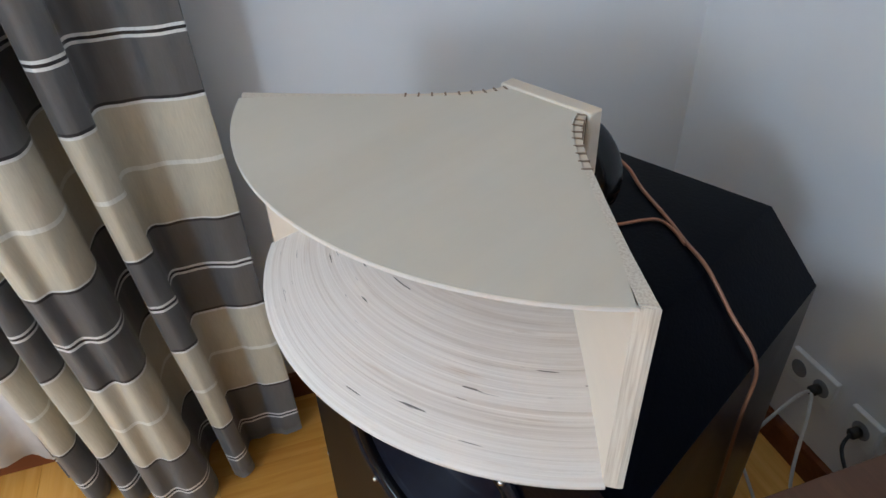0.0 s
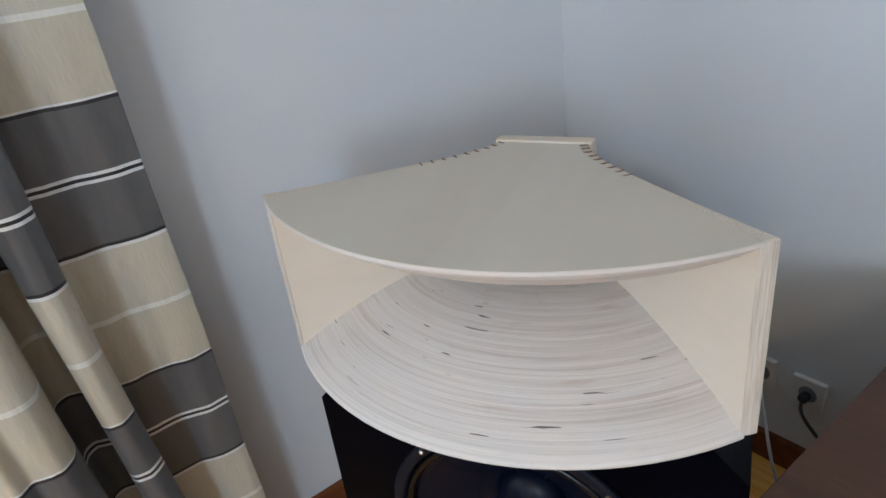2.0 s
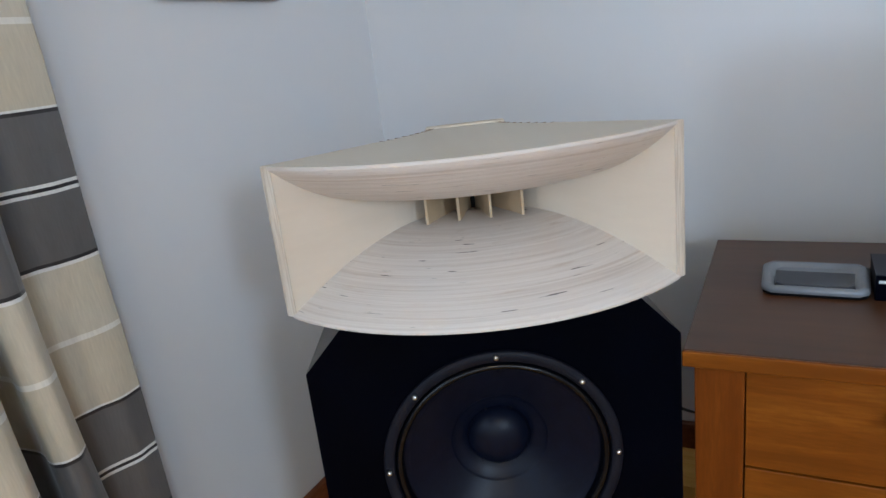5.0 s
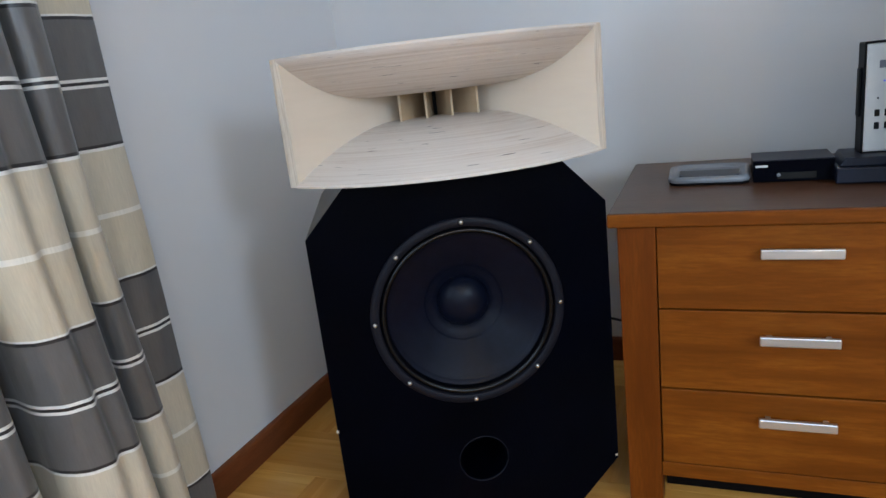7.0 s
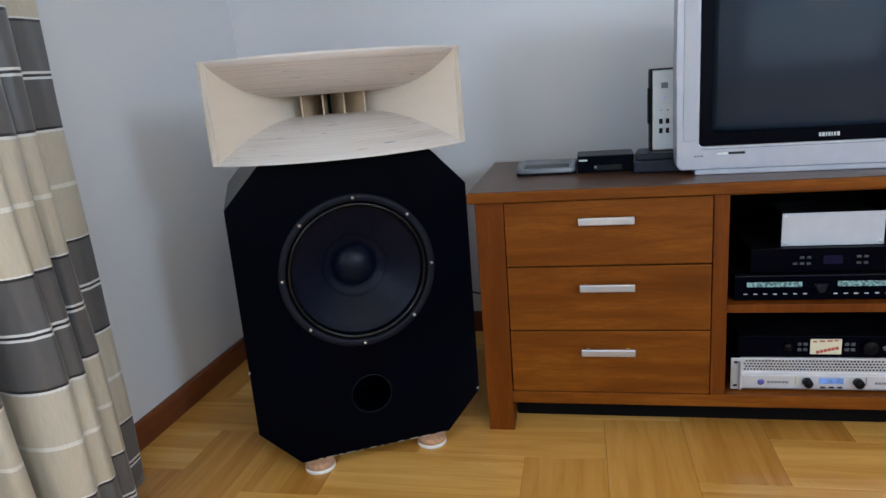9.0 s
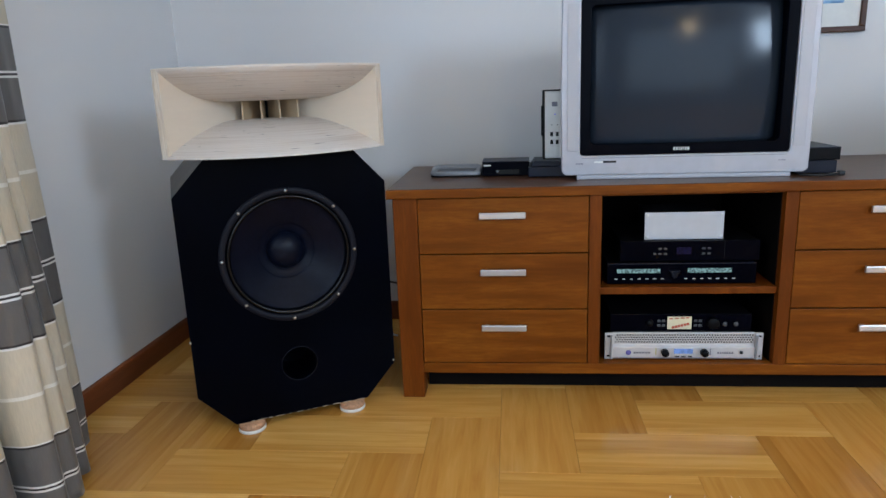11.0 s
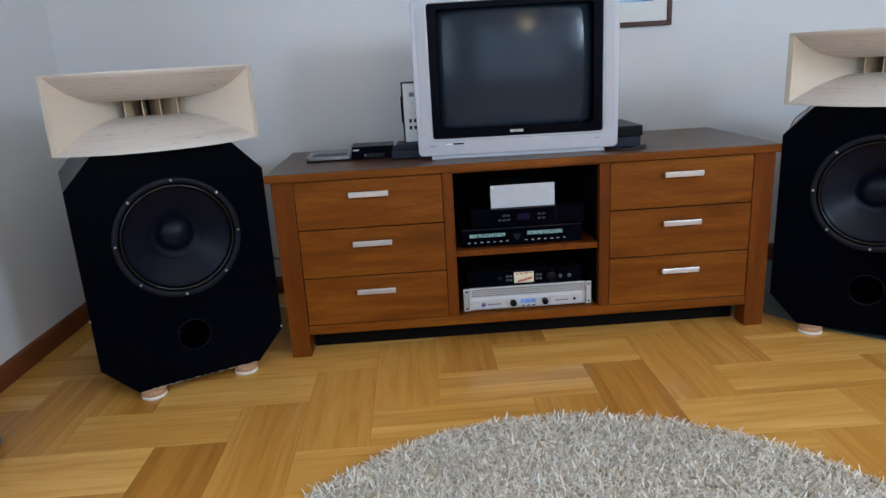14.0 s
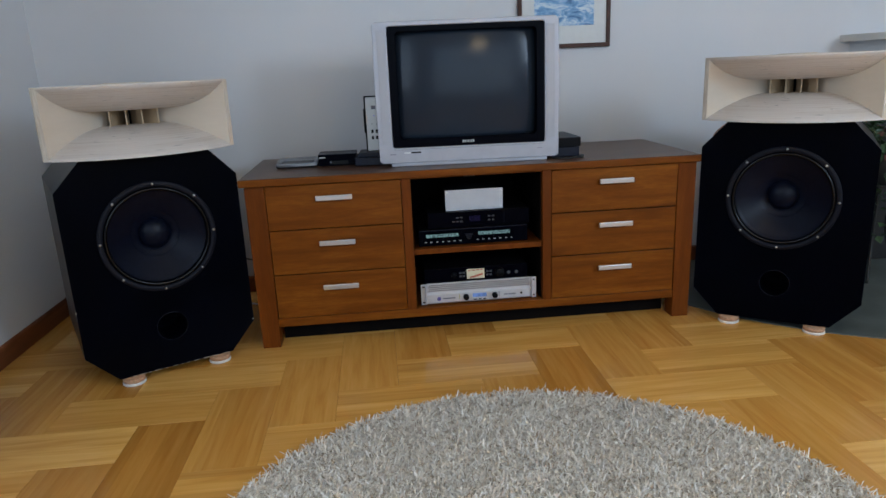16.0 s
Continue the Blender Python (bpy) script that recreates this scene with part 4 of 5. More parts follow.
def tray_router():
    r = thing("router", front(0.665, 0.163, 0.690, -92), "flat grey router with a sunken dark top", "router")
    prof = [(-0.085, -0.05), (-0.07, -0.062), (0.07, -0.062), (0.085, -0.05), (0.088, 0.04), (0.075, 0.055), (-0.075, 0.055), (-0.088, 0.04)]
    part("base", prism(prof, "z", 0.0, 0.012, 0.003), MATTE_BLACK, r)
    bm = bmesh.new()
    rings = [(1.0, 0.012), (1.03, 0.017), (1.0, 0.023), (0.92, 0.026), (0.84, 0.022), (0.76, 0.016)]
    prev = None
    for s, z in rings:
        ring = [bm.verts.new((x * s, y * s, z + y * 0.10)) for x, y in prof]
        if prev:
            for i in range(8):
                bm.faces.new((prev[i], prev[(i + 1) % 8], ring[(i + 1) % 8], ring[i])).smooth = True
        prev = ring
    bm.faces.new(prev)
    bmesh.ops.recalc_face_normals(bm, faces=bm.faces[:])
    part("rim", bm, plain("router_grey", (0.20, 0.21, 0.23), 0.4, 0.2, vary=0.05), r, "grey rounded rim")
    part("dark_recess", prism([(x * 0.75, y * 0.75) for x, y in prof], "z", 0.013, 0.0195, 0.001), plain("router_recess", (0.05, 0.052, 0.06), 0.5), r)
    return r


tray_router()
stb = thing("set_top_box", front(0.600, -0.006, 0.690, -91), "small black set top box with a pale badge", "set top box")
part("case", box(-0.078, 0.078, 0.004, 0.12, 0.003, 0.047, 0.003), MATTE_BLACK, stb)
part("front_panel", box(-0.0785, 0.0785, 0.0, 0.004, 0.002, 0.0475, 0.001), BEZEL, stb)
bars(stb, -0.074, 0.037, (0.024,), 0.003, 0.005, -0.0008, PALE_INK)
part("display", box(-0.03, 0.045, -0.0008, -0.0002, 0.008, 0.022), DARK_HOLE, stb)
part("button", rod(0.004, -0.002, 0.0, (-0.028, 0.017), "y", 12), GREY_PLASTIC, stb)
part("silver_lid", box(-0.079, 0.079, 0.0, 0.121, 0.0474, 0.050, 0.001), NAVY, stb)

mbase = thing("network_recorder", front(0.545, -0.165, 0.690, -92), "dark blue flat box under the white modem", "recorder")
part("case", box(-0.085, 0.085, 0.0, 0.16, 0.002, 0.034, 0.003), NAVY, mbase)
part("lid", prism([(-0.078, 0.034), (0.078, 0.034), (0.066, 0.052), (-0.066, 0.052)], "y", 0.02, 0.15, 0.002), NAVY, mbase)

modem = thing("modem", front(0.615, -0.186, 0.742, -88), "upright white modem with a black edge and ports", "modem")
part("body", box(-0.050, 0.050, 0.003, 0.045, 0.002, 0.222, 0.004), WHITE_PLASTIC, modem)
part("edge_band", box(-0.054, -0.0495, 0.0, 0.050, 0.0, 0.224, 0.002), MATTE_BLACK, modem)
part("edge_band", box(0.0495, 0.054, 0.0, 0.050, 0.0, 0.2212, 0.002), MATTE_BLACK, modem)
part("edge_band", box(-0.053, 0.053, 0.0, 0.050, 0.2215, 0.2255, 0.001), MATTE_BLACK, modem)
part("side_clip", box(-0.059, -0.0535, 0.012, 0.036, 0.075, 0.175, 0.003), MATTE_BLACK, modem)
part("logo", box(-0.026, -0.008, 0.0018, 0.003, 0.172, 0.187), GREY_INK, modem)
part("led", rod(0.0022, 0.0015, 0.003, (-0.016, 0.146), "y", 10), LED_BLUE, modem)
for x in (-0.026, -0.008):
    part("hole", rod(0.0018, 0.0015, 0.003, (x, 0.112), "y", 8), DARK_HOLE, modem)
    for z in (0.083, 0.057):
        part("port", box(x - 0.005, x + 0.004, 0.0016, 0.003, z - 0.008, z + 0.006), DARK_HOLE, modem)

rec = thing("disc_player", front(0.470, -0.955, 0.690, -90), "dark flat disc player beside the television", "disc player")
part("case", box(-0.07, 0.045, 0.0, 0.24, 0.004, 0.042, 0.002), NAVY, rec)
rec2 = thing("disc_recorder", front(0.462, -0.952, 0.7322, -90), "black flat recorder lying on the disc player", "disc recorder")
part("case", box(-0.075, 0.052, 0.0, 0.25, 0.002, 0.037, 0.002), MATTE_BLACK, rec2)
part("lid", box(-0.075, 0.052, -0.001, 0.251, 0.0368, 0.040, 0.001), NAVY, rec2)
cab_wire = tagged(part("cable", tube([(0.45, -0.885, 0.694), (0.425, -0.92, 0.694), (0.43, -0.97, 0.694), (0.445, -1.0, 0.696)], 0.003), BLACK_WIRE), "black cable lying on the sideboard top", "cable")
plug = tagged(part("connector", box(0.438, 0.456, -1.012, -0.994, 0.690, 0.703, 0.003), BLACK_WIRE), "small black cable plug on the sideboard", "plug")

# ---- picture ----
pic = thing("picture", front(ROOM_X1, -1.117, 1.135, -90), "framed blue sea watercolour with a white mount", "picture")
PW, PH = 0.229, 0.56
for x0, x1, z0, z1 in ((-PW, PW, 0, 0.02), (-PW, PW, PH - 0.02, PH), (-PW, -PW + 0.02, 0.0202, PH - 0.0202), (PW - 0.02, PW, 0.0202, PH - 0.0202)):
    part("frame", box(x0, x1, -0.022, -0.001, z0, z1, 0.003), FRAME_WOOD, pic, "dark brown wooden frame")
part("mount", box(-PW + 0.018, PW - 0.018, -0.012, -0.004, 0.018, PH - 0.018), PAPER, pic, "white mount board")
part("painting", box(-0.147, 0.147, -0.0135, -0.0125, 0.104, PH - 0.11), SEA, pic, "blue and white sea painting")

pic2 = thing("picture", pose(0.525, ROOM_Y1, 1.358), "picture in a pale frame high on the wall", "picture")
QW, QH = 0.182, 0.46
for x0, x1, z0, z1 in ((-QW, QW, 0, 0.016), (-QW, QW, QH - 0.016, QH), (-QW, -QW + 0.016, 0.0162, QH - 0.0162), (QW - 0.016, QW, 0.0162, QH - 0.0162)):
    part("frame", box(x0, x1, -0.024, -0.001, z0, z1, 0.003), PALE_FRAME, pic2, "pale greyish wooden frame")
part("mount", box(-QW + 0.014, QW - 0.014, -0.012, -0.004, 0.014, QH - 0.014), PAPER, pic2, "plain pale picture sheet")

# ---- curtain ----
def curtain():
    """Hangs in folds along a plan line; the folds fan out towards the hem."""
    plan = [(0.014, 1.222), (-0.024, 1.220), (-0.056, 1.232), (-0.088, 1.234), (-0.116, 1.232), (-0.124, 1.190), (-0.112, 1.168), (-0.117, 1.155), (-0.135, 1.146), (-0.156, 1.155),
            (-0.160, 1.170), (-0.150, 1.200), (-0.156, 1.248), (-0.182, 1.264), (-0.210, 1.250), (-0.220, 1.205), (-0.206, 1.160), (-0.214, 1.122), (-0.244, 1.104), (-0.272, 1.112), (-0.300, 1.100),
            (-0.326, 1.124), (-0.330, 1.168), (-0.318, 1.215), (-0.330, 1.256), (-0.352, 1.250), (-0.362, 1.212), (-0.358, 1.172), (-0.380, 1.150), (-0.404, 1.160), (-0.410, 1.205), (-0.404, 1.245),
            (-0.424, 1.262), (-0.446, 1.235), (-0.452, 1.196), (-0.476, 1.180), (-0.500, 1.200), (-0.502, 1.245), (-0.520, 1.268), (-0.55, 1.262)]
    pts = [Vector((*p, 0)) for p in plan]
    line = []
    for i in range(len(pts) - 1):
        p0, p1, p2, p3 = pts[max(i - 1, 0)], pts[i], pts[i + 1], pts[min(i + 2, len(pts) - 1)]
        for k in range(9):
            t = k / 9
            line.append(0.5 * ((2 * p1) + (p2 - p0) * t + (2 * p0 - 5 * p1 + 4 * p2 - p3) * t * t + (3 * p1 - p0 - 3 * p2 + p3) * t ** 3))
    line.append(pts[-1])
    run, length = [0.0], 0.0
    for a, b in zip(line, line[1:]):
        length += (b - a).length
        run.append(length)
    nv = 84
    bm = bmesh.new()
    uv = bm.loops.layers.uv.new("cloth")
    grid = []
    for p, r in zip(line, run):
        col = []
        for j in range(nv + 1):
            z = 0.016 + j / nv * 2.40
            shift = -0.030 - 0.058 * min(1.0, -p.x / 0.12) if p.x < 0 else -0.030
            x = p.x + shift * z / 1.1
            fold = p.y - 1.25
            y = 1.25 + fold * (1.24 + 0.06 * z)
            wob = noise.noise(Vector((r * 7, z * 2.3, 3.1)))
            fine = noise.noise(Vector((r * 26, z * 1.6, 9.7))) + 0.6 * noise.noise(Vector((r * 60, z * 4.0, 2.2)))
            hem = 0.010 * noise.noise(Vector((r * 5, 0.0, 1.0)))
            x += 0.010 * wob + 0.0022 * fine
            y += 0.010 * noise.noise(Vector((r * 6 + 40, z * 2.0, 8.3))) + 0.0045 * fine
            col.append((bm.verts.new((x, min(y, 1.285), z + hem * (1 - j / nv))), r, z))
        grid.append(col)
    for a, b in zip(grid, grid[1:]):
        for j in range(nv):
            q = (a[j], b[j], b[j + 1], a[j + 1])
            f = bm.faces.new([v[0] for v in q])
            f.smooth = True
            for loop, v in zip(f.loops, q):
                loop[uv].uv = (v[1], v[2])
    c = thing("curtain", Matrix(), "grey and cream striped satin curtain hanging in deep folds", "curtain")
    cloth = part("cloth", bm, CLOTH, c)
    md = cloth.modifiers.new("thick", "SOLIDIFY")
    md.thickness = 0.0015
    return c


curtain()


def voile():
    bm = bmesh.new()
    grid = []
    for i in range(161):
        u = i / 160
        x = -3.3 + u * 2.75
        grid.append([bm.verts.new((x, 1.305 + 0.014 * math.sin(u * 150) + 0.008 * math.sin(u * 61), z)) for z in (0.07, 0.35, 1.2, 2.42)])
    for a, b in zip(grid, grid[1:]):
        for j in range(3):
            bm.faces.new((a[j], b[j], b[j + 1], a[j + 1])).smooth = True
    v = thing("net_curtain", Matrix(), "thin white voile curtain behind the striped one", "curtain")
    ob = part("voile", bm, SHEER, v)
    md = ob.modifiers.new("thick", "SOLIDIFY")
    md.thickness = 0.001
    return v


voile()
rail = thing("curtain_rail", Matrix(), "white curtain rail along the window wall", "curtain rail")
part("rail", box(-3.4, 0.05, 1.19, 1.33, 2.42, 2.445, 0.004), WHITE_PLASTIC, rail)
for x in (-3.2, -1.6, -0.1):
    part("bracket", box(x - 0.01, x + 0.01, 1.25, 1.355, 2.4448, 2.49, 0.003), WHITE_PLASTIC, rail)

# ---- sockets and cables ----
def wall_socket(y0, y1, z0, z1, count):
    s = thing("wall_socket", front(ROOM_X1, (y0 + y1) / 2, (z0 + z1) / 2, -90), "white plastic wall socket with cables plugged in", "wall socket", "wall sockets")
    w, h = abs(y1 - y0) / 2, abs(z1 - z0) / 2
    part("plate", box(-w, w, -0.014, 0, -h, h, 0.003), WHITE_PLASTIC, s)
    for k in range(count):
        x = (k - (count - 1) / 2) * 2 * w / max(count, 1)
        part("recess", lathe([(0.0, -0.0155), (0.019, -0.0155), (0.021, -0.0145), (0.022, -0.0135), (0, -0.0135)], "y", 24, (x, 0, 0)), GREY_PLASTIC, s)
    return s


wall_socket(0.822, 0.692, 0.222, 0.302, 2)
wall_socket(0.650, 0.572, 0.213, 0.293, 1)
for nm, col, y, z in (("plug", BLACK_WIRE, 0.726, 0.262), ("plug", BLACK_WIRE, 0.611, 0.253)):
    tagged(part(nm, rod(0.012, ROOM_X1 - 0.042, ROOM_X1 - 0.0158, (y, z), "x", 20, 0.004), col), "mains plug in the wall socket", "plug")
tagged(part("cable", tube([(1.09, 0.728, 0.262), (1.06, 0.735, 0.24), (0.975, 0.73, 0.17), (0.98, 0.76, 0.05), (1.0, 0.74, 0.006), (0.95, 0.62, 0.005)], 0.004), WHITE_WIRE), "pale grey mains cable hanging from a socket", "cable")
tagged(part("cable", tube([(1.09, 0.722, 0.262), (1.06, 0.69, 0.235), (0.985, 0.62, 0.15), (0.98, 0.58, 0.05), (0.97, 0.54, 0.005), (0.9, 0.45, 0.005)], 0.004), WHITE_WIRE), "white mains cable hanging from a socket", "cable")
tagged(part("cable", tube([(1.09, 0.611, 0.253), (1.05, 0.59, 0.245), (1.03, 0.53, 0.21), (0.99, 0.44, 0.20), (0.99, 0.36, 0.19)], 0.004), BLACK_WIRE), "black mains cable running behind the sideboard", "cable")


tagged(part("cable", tube([(1.122, 0.25, 0.478), (1.124, 0.32, 0.474), (1.122, 0.40, 0.478)], 0.003), BLACK_WIRE), "thin black cable along the wall", "cable")


def speaker_wire(sp, hr, flip):
    """From the driver over the lid and down the side, with a short tail from under the horn."""
    def at(x, y, z):
        return sp @ Vector((x * flip, y, z))

    top = SP_Z1 + 0.0035
    pts = [hr @ Vector((-0.02 * flip, 0.335, 0.055)), at(-0.050, 0.470, SP_Z1 + 0.04), at(-0.020, 0.500, top + 0.012), at(0.030, 0.470, top), at(0.100, 0.422, top), at(0.154, 0.381, top), at(0.203, 0.345, top + 0.001),
           at(0.252, 0.336, 0.783), at(0.3045, 0.332, 0.722), at(0.3065, 0.336, 0.60), at(0.308, 0.37, 0.3), at(0.31, 0.42, 0.02)]
    tagged(part("speaker_cable", tube(pts, 0.0030), COPPER), "copper coloured twin speaker cable over the cabinet", "cable")
    tail = [at(0.030, 0.325, top), at(0.057, 0.359, top), at(0.079, 0.392, top + 0.001), at(0.096, 0.408, top), at(0.125, 0.398, top), at(0.154, 0.376, top)]
    tagged(part("speaker_cable", tube(tail, 0.0026), COPPER), "thin copper coloured speaker cable tail", "cable")


speaker_wire(SP1, HORN1, 1)
speaker_wire(SP2, HORN2, -1)

# ---- fireplace corner ----
hearth = []
for i in range(49):
    a = math.radians(90 + 180 * i / 48)
    hearth.append((ROOM_X1 - 0.02 + 1.27 * math.cos(a), -2.6 + 1.27 * math.sin(a)))
structure("hearth", prism(hearth, "z", -0.02, 0.004), SLATE, "grey green slate hearth with a curved edge", "hearth")
mantel = thing("mantel_shelf", Matrix(), "pale stone mantel shelf with a rounded end on the wall", "mantel shelf")
out = [(ROOM_X1, -2.56), (0.92, -2.56)] + [(0.92 - 0.20 * math.sin(a), -2.76 + 0.20 * math.cos(a)) for a in np.linspace(0, math.pi / 2, 10)] + [(0.72, -3.6), (ROOM_X1, -3.6)]
part("slab", prism(out, "z", 1.108, 1.142, 0.004), MARBLE, mantel)
part("chimney_breast", box(0.86, ROOM_X1, -3.55, -2.62, 0.9, 1.1078), WALL, mantel)
part("fire_surround", box(0.90, ROOM_X1, -3.50, -2.36, 0.004, 0.8995, 0.004), IRON, mantel, "black iron fire surround")


def potted_plant(x, y):
    rnd = random.Random(5)
    p = thing("potted_plant", pose(x, y, 0), "leafy green and reddish trailing plant on an iron stand", "plant")
    for k in range(3):
        a = 2 * math.pi * k / 3 + 0.4
        part("stand_leg", tube([(0.13 * math.cos(a), 0.13 * math.sin(a), 0.004), (0.06 * math.cos(a), 0.06 * math.sin(a), 0.25), (0.09 * math.cos(a), 0.09 * math.sin(a), 0.46)], 0.007), IRON, p)
    part("stand_plate", rod(0.10, 0.455, 0.465, (0, 0)), IRON, p)
    part("pot", lathe([(0, 0.465), (0.075, 0.465), (0.10, 0.58), (0.105, 0.60), (0.095, 0.60), (0.085, 0.575), (0, 0.575)], "z", 32), POT, p)

    def leaf_cloud(count, mat, trail, seed):
        r = random.Random(seed)
        bm = bmesh.new()
        for _ in range(count):
            a = r.uniform(0, 6.283)
            if trail:
                rad = r.uniform(0.10, 0.20)
                z = r.uniform(0.22, 0.6)
            else:
                rad = r.uniform(0.0, 0.2)
                z = 0.60 + r.uniform(0, 0.17) * (1.1 - rad * 3)
            c = Vector((rad * math.cos(a), rad * math.sin(a), z))
            ln, wd = r.uniform(0.03, 0.06), r.uniform(0.012, 0.022)
            rot = Euler((r.uniform(-0.9, 0.9), r.uniform(-0.9, 0.9), a + r.uniform(-0.8, 0.8))).to_matrix()
            pts = [Vector((0, 0, 0)), Vector((ln * 0.4, wd, 0.004)), Vector((ln, 0, -0.006)), Vector((ln * 0.4, -wd, 0.004)), Vector((ln * 0.45, 0, -0.003))]
            v = [bm.verts.new(c + rot @ q) for q in pts]
            for tri in ((0, 1, 4), (1, 2, 4), (2, 3, 4), (3, 0, 4)):
                bm.faces.new([v[t] for t in tri])
        return bm

    tagged(part("leaves", leaf_cloud(240, LEAF, False, 1), LEAF, p), kind="stuff")
    tagged(part("red_leaves", leaf_cloud(40, LEAF_RED, False, 2), LEAF_RED, p, "reddish leaves"), kind="stuff")
    tagged(part("trailing_leaves", leaf_cloud(190, LEAF, True, 3), LEAF, p), kind="stuff")
    for k in range(9):
        a = rnd.uniform(0, 6.283)
        part("trailing_stem", tube([(0.09 * math.cos(a), 0.09 * math.sin(a), 0.6), (0.14 * math.cos(a), 0.14 * math.sin(a), 0.56), (0.16 * math.cos(a), 0.16 * math.sin(a), 0.40), (0.155 * math.cos(a + 0.2), 0.155 * math.sin(a + 0.2), 0.24)], 0.002, 5, 4), STEM, p)
    return p


potted_plant(0.66, -2.50)

# ---- ceiling lamp behind the camera ----
lamp = thing("pendant_lamp", pose(-2.55, -1.05, ROOM_Z), "warm glowing glass pendant lamp", "lamp")
part("cord", rod(0.004, -0.77, 0.0, (0, 0)), WHITE_WIRE, lamp)
sh = part("shade", lathe([(0.02, -0.77), (0.07, -0.78), (0.16, -0.83), (0.165, -0.835), (0.07, -0.795), (0.02, -0.782)], "z", 40), LAMP_GLASS, lamp)

# ---- rug ----
def rug():
    rng = np.random.default_rng(7)
    r0, cx, cy = 0.85, -1.07, -0.49
    g = thing("rug", pose(cx, cy, 0), "round pale grey beige long-pile shag rug on the parquet", "rug")
    part("backing", lathe([(0, 0.001), (r0 - 0.02, 0.001), (r0 - 0.01, 0.006), (r0 - 0.02, 0.012), (0, 0.012)], "z", 96), SHAG, g)
    n = 105000
    rad = r0 * np.sqrt(rng.uniform(0, 1, n))
    ang = rng.uniform(0, 2 * np.pi, n)
    base = np.stack([rad * np.cos(ang), rad * np.sin(ang), np.full(n, 0.010)], 1)
    lean = rng.uniform(0, 2 * np.pi, n)
    ln = rng.uniform(0.013, 0.025, n)
    tilt = rng.uniform(0.6, 1.45, n)
    d = np.stack([np.cos(lean) * np.sin(tilt), np.sin(lean) * np.sin(tilt), np.cos(tilt)], 1)
    mid = base + d * (ln * 0.5)[:, None] + np.array([0, 0, 0.004])
    bend = rng.normal(0, 0.006, (n, 3))
    tip = base + d * ln[:, None] + bend
    tip[:, 2] = np.maximum(tip[:, 2], 0.014)
    wa = rng.uniform(0, 2 * np.pi, n)
    w = np.stack([np.cos(wa), np.sin(wa), np.zeros(n)], 1) * rng.uniform(0.0012, 0.0022, n)[:, None]
    verts = np.stack([base - w, base + w, mid - w * 1.1, mid + w * 1.1, tip - w * 0.6, tip + w * 0.6], 1).reshape(-1, 3)
    i = np.arange(n)[:, None] * 6
    faces = np.concatenate([i + np.array([[0, 1, 3, 2]]), i + np.array([[2, 3, 5, 4]])], 0)
    me = bpy.data.meshes.new("pile")
    me.from_pydata(verts.tolist(), [], faces.tolist())
    me.materials.append(SHAG)
    ob = new("pile", me)
    ob.parent = g
    tagged(ob, "tangled grey and cream wool strands", kind="stuff")
    return g


rug()

# ---- parquet ----
floor = structure("floor", box(ROOM_X0 - 0.2, ROOM_X1 + 0.2, ROOM_Y0 - 0.2, ROOM_Y1 + 0.2, -0.05, -0.006), JOINT, "honey coloured oak parquet floor in large herringbone", "floor")
PL, PWD = 0.505, 0.2105


def plank_mesh(name, x0, x1, y0, y1, material):
    g = 0.0003
    bm = box(x0 + g, x1 - g, y0 + g, y1 - g, -0.0055, 0.0)
    top = [e for e in bm.edges if all(v.co.z > -0.001 for v in e.verts)]
    bmesh.ops.bevel(bm, geom=top, offset=0.0005, segments=1, affect="EDGES")
    me = bpy.data.meshes.new(name)
    bm.to_mesh(me)
    bm.free()
    me.materials.append(material)
    return me


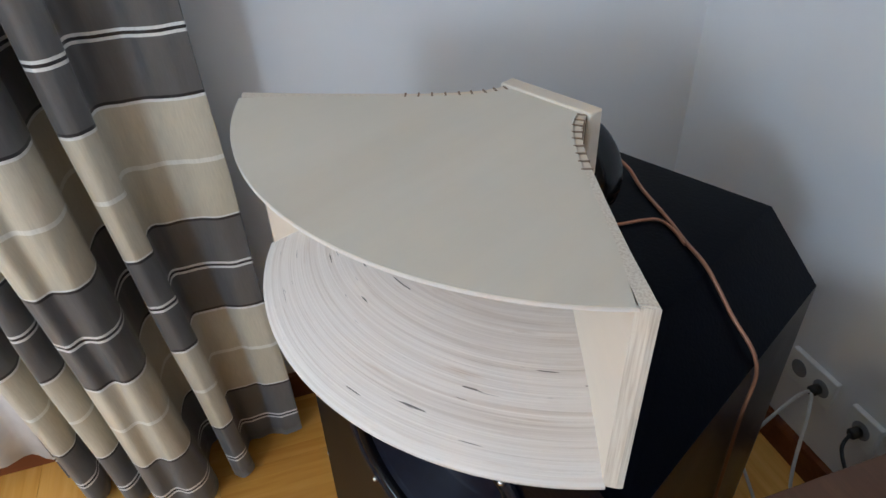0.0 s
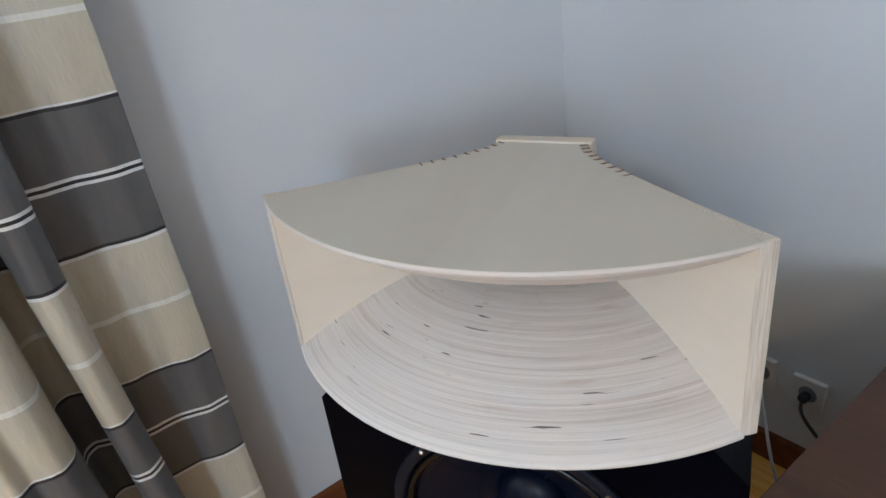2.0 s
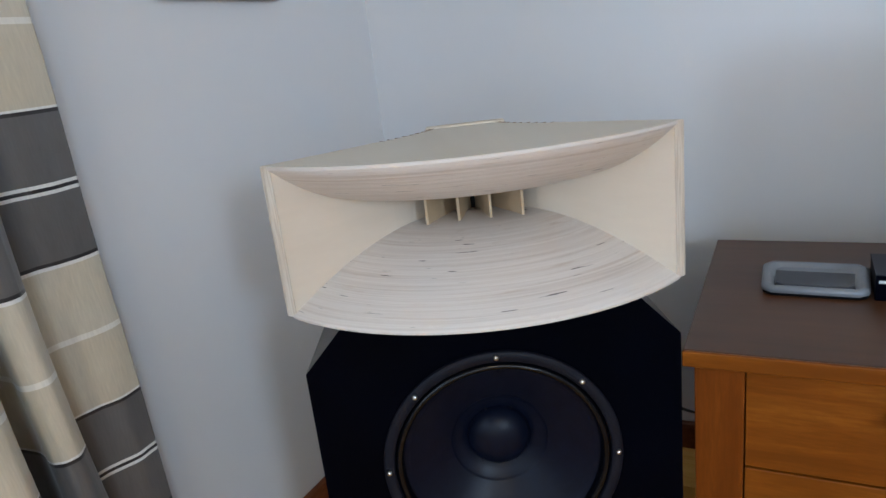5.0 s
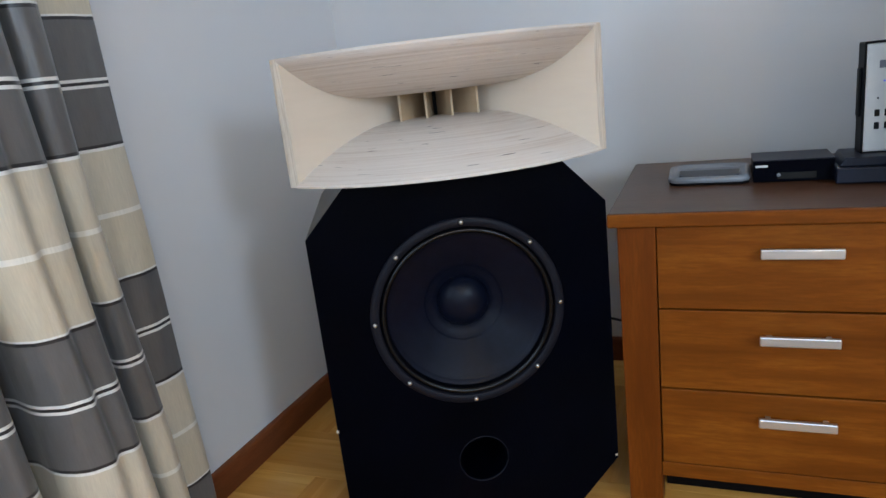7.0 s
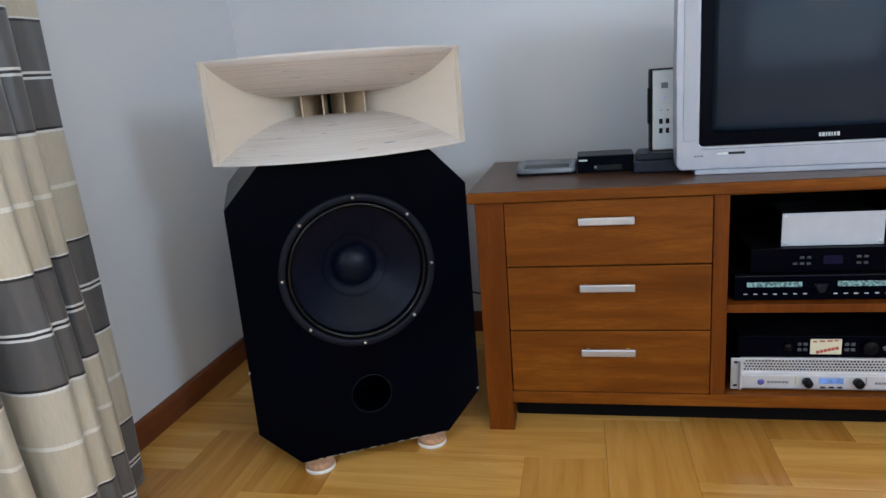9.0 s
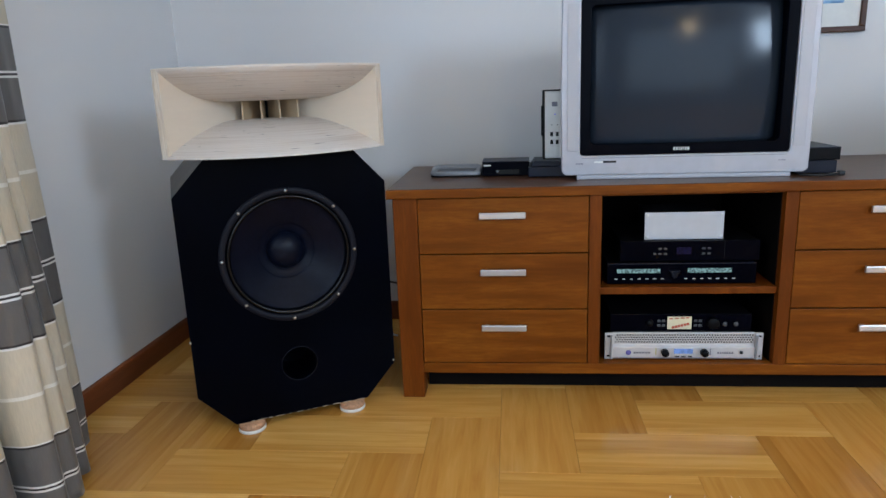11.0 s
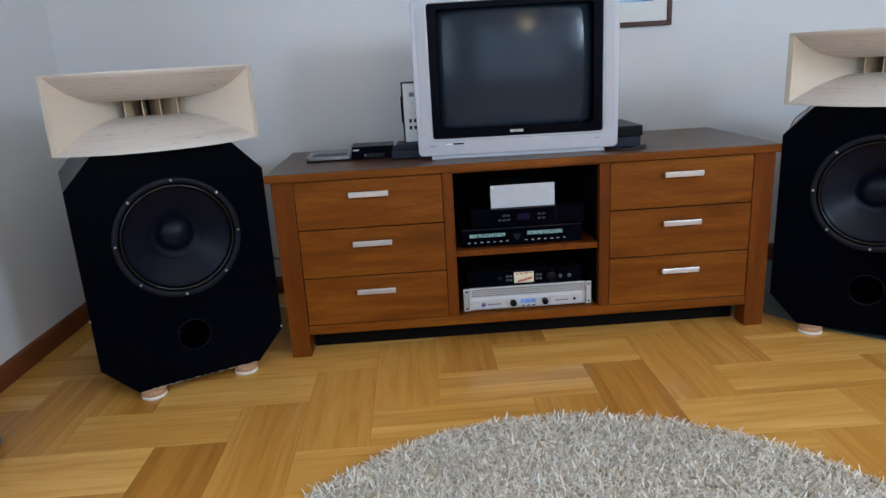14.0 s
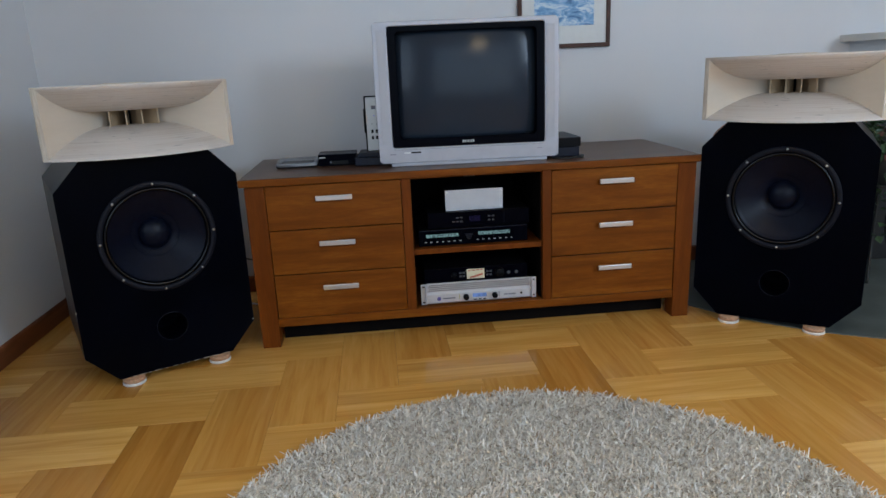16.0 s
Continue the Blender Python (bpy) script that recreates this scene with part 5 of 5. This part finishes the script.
def clipped(wx, wy, turn):
    """What a plank keeps of itself inside the walls, in its own coordinates."""
    a, b = (PL / 2, PWD / 2) if turn == 0 else (PWD / 2, PL / 2)
    x0, x1 = max(wx - a, ROOM_X0 - 0.02) - wx, min(wx + a, ROOM_X1 + 0.02) - wx
    y0, y1 = max(wy - b, ROOM_Y0 - 0.02) - wy, min(wy + b, ROOM_Y1 + 0.02) - wy
    if x1 - x0 < 0.02 or y1 - y0 < 0.02:
        return None
    return (x0, x1, y0, y1) if turn == 0 else (y0, y1, -x1, -x0)


WHOLE = (-PL / 2, PL / 2, -PWD / 2, PWD / 2)
# darker copy on planks running along x, lighter copy across, for painted sheen
PLANKS = {0: plank_mesh("plank", *WHOLE, PARQUET_SHADED), 90: plank_mesh("plank", *WHOLE, PARQUET_LIT)}
far = []
for i in range(-40, 41):
    for j in range(-14, 15):
        # right-hand and away coordinates of a lying and a standing plank of the herringbone
        ax, ay = -0.0165 + i * PWD + j * PL, -0.076 + i * PWD - j * PL
        for (cx, cy, turn) in ((ax + PWD / 2, ay + PL / 2, 0), (ax - PL / 2, ay + PL - PWD / 2, 90)):
            wx, wy = cy, -cx
            left = clipped(wx, wy, turn)
            if left is None:
                continue
            if not (wx > -1.6 and wy > -2.6):
                far.append((wx, wy, turn, left))
                continue
            cut = max(abs(p - q) for p, q in zip(left, WHOLE)) > 0.001
            ob = new("plank", plank_mesh("plank", *left, PARQUET_LIT if turn else PARQUET_SHADED) if cut else PLANKS[turn])
            ob.parent = floor
            ob.matrix_basis = pose(wx, wy, 0, 0, 0, turn)
for lay, material in ((0, PARQUET_SHADED), (90, PARQUET_LIT)):
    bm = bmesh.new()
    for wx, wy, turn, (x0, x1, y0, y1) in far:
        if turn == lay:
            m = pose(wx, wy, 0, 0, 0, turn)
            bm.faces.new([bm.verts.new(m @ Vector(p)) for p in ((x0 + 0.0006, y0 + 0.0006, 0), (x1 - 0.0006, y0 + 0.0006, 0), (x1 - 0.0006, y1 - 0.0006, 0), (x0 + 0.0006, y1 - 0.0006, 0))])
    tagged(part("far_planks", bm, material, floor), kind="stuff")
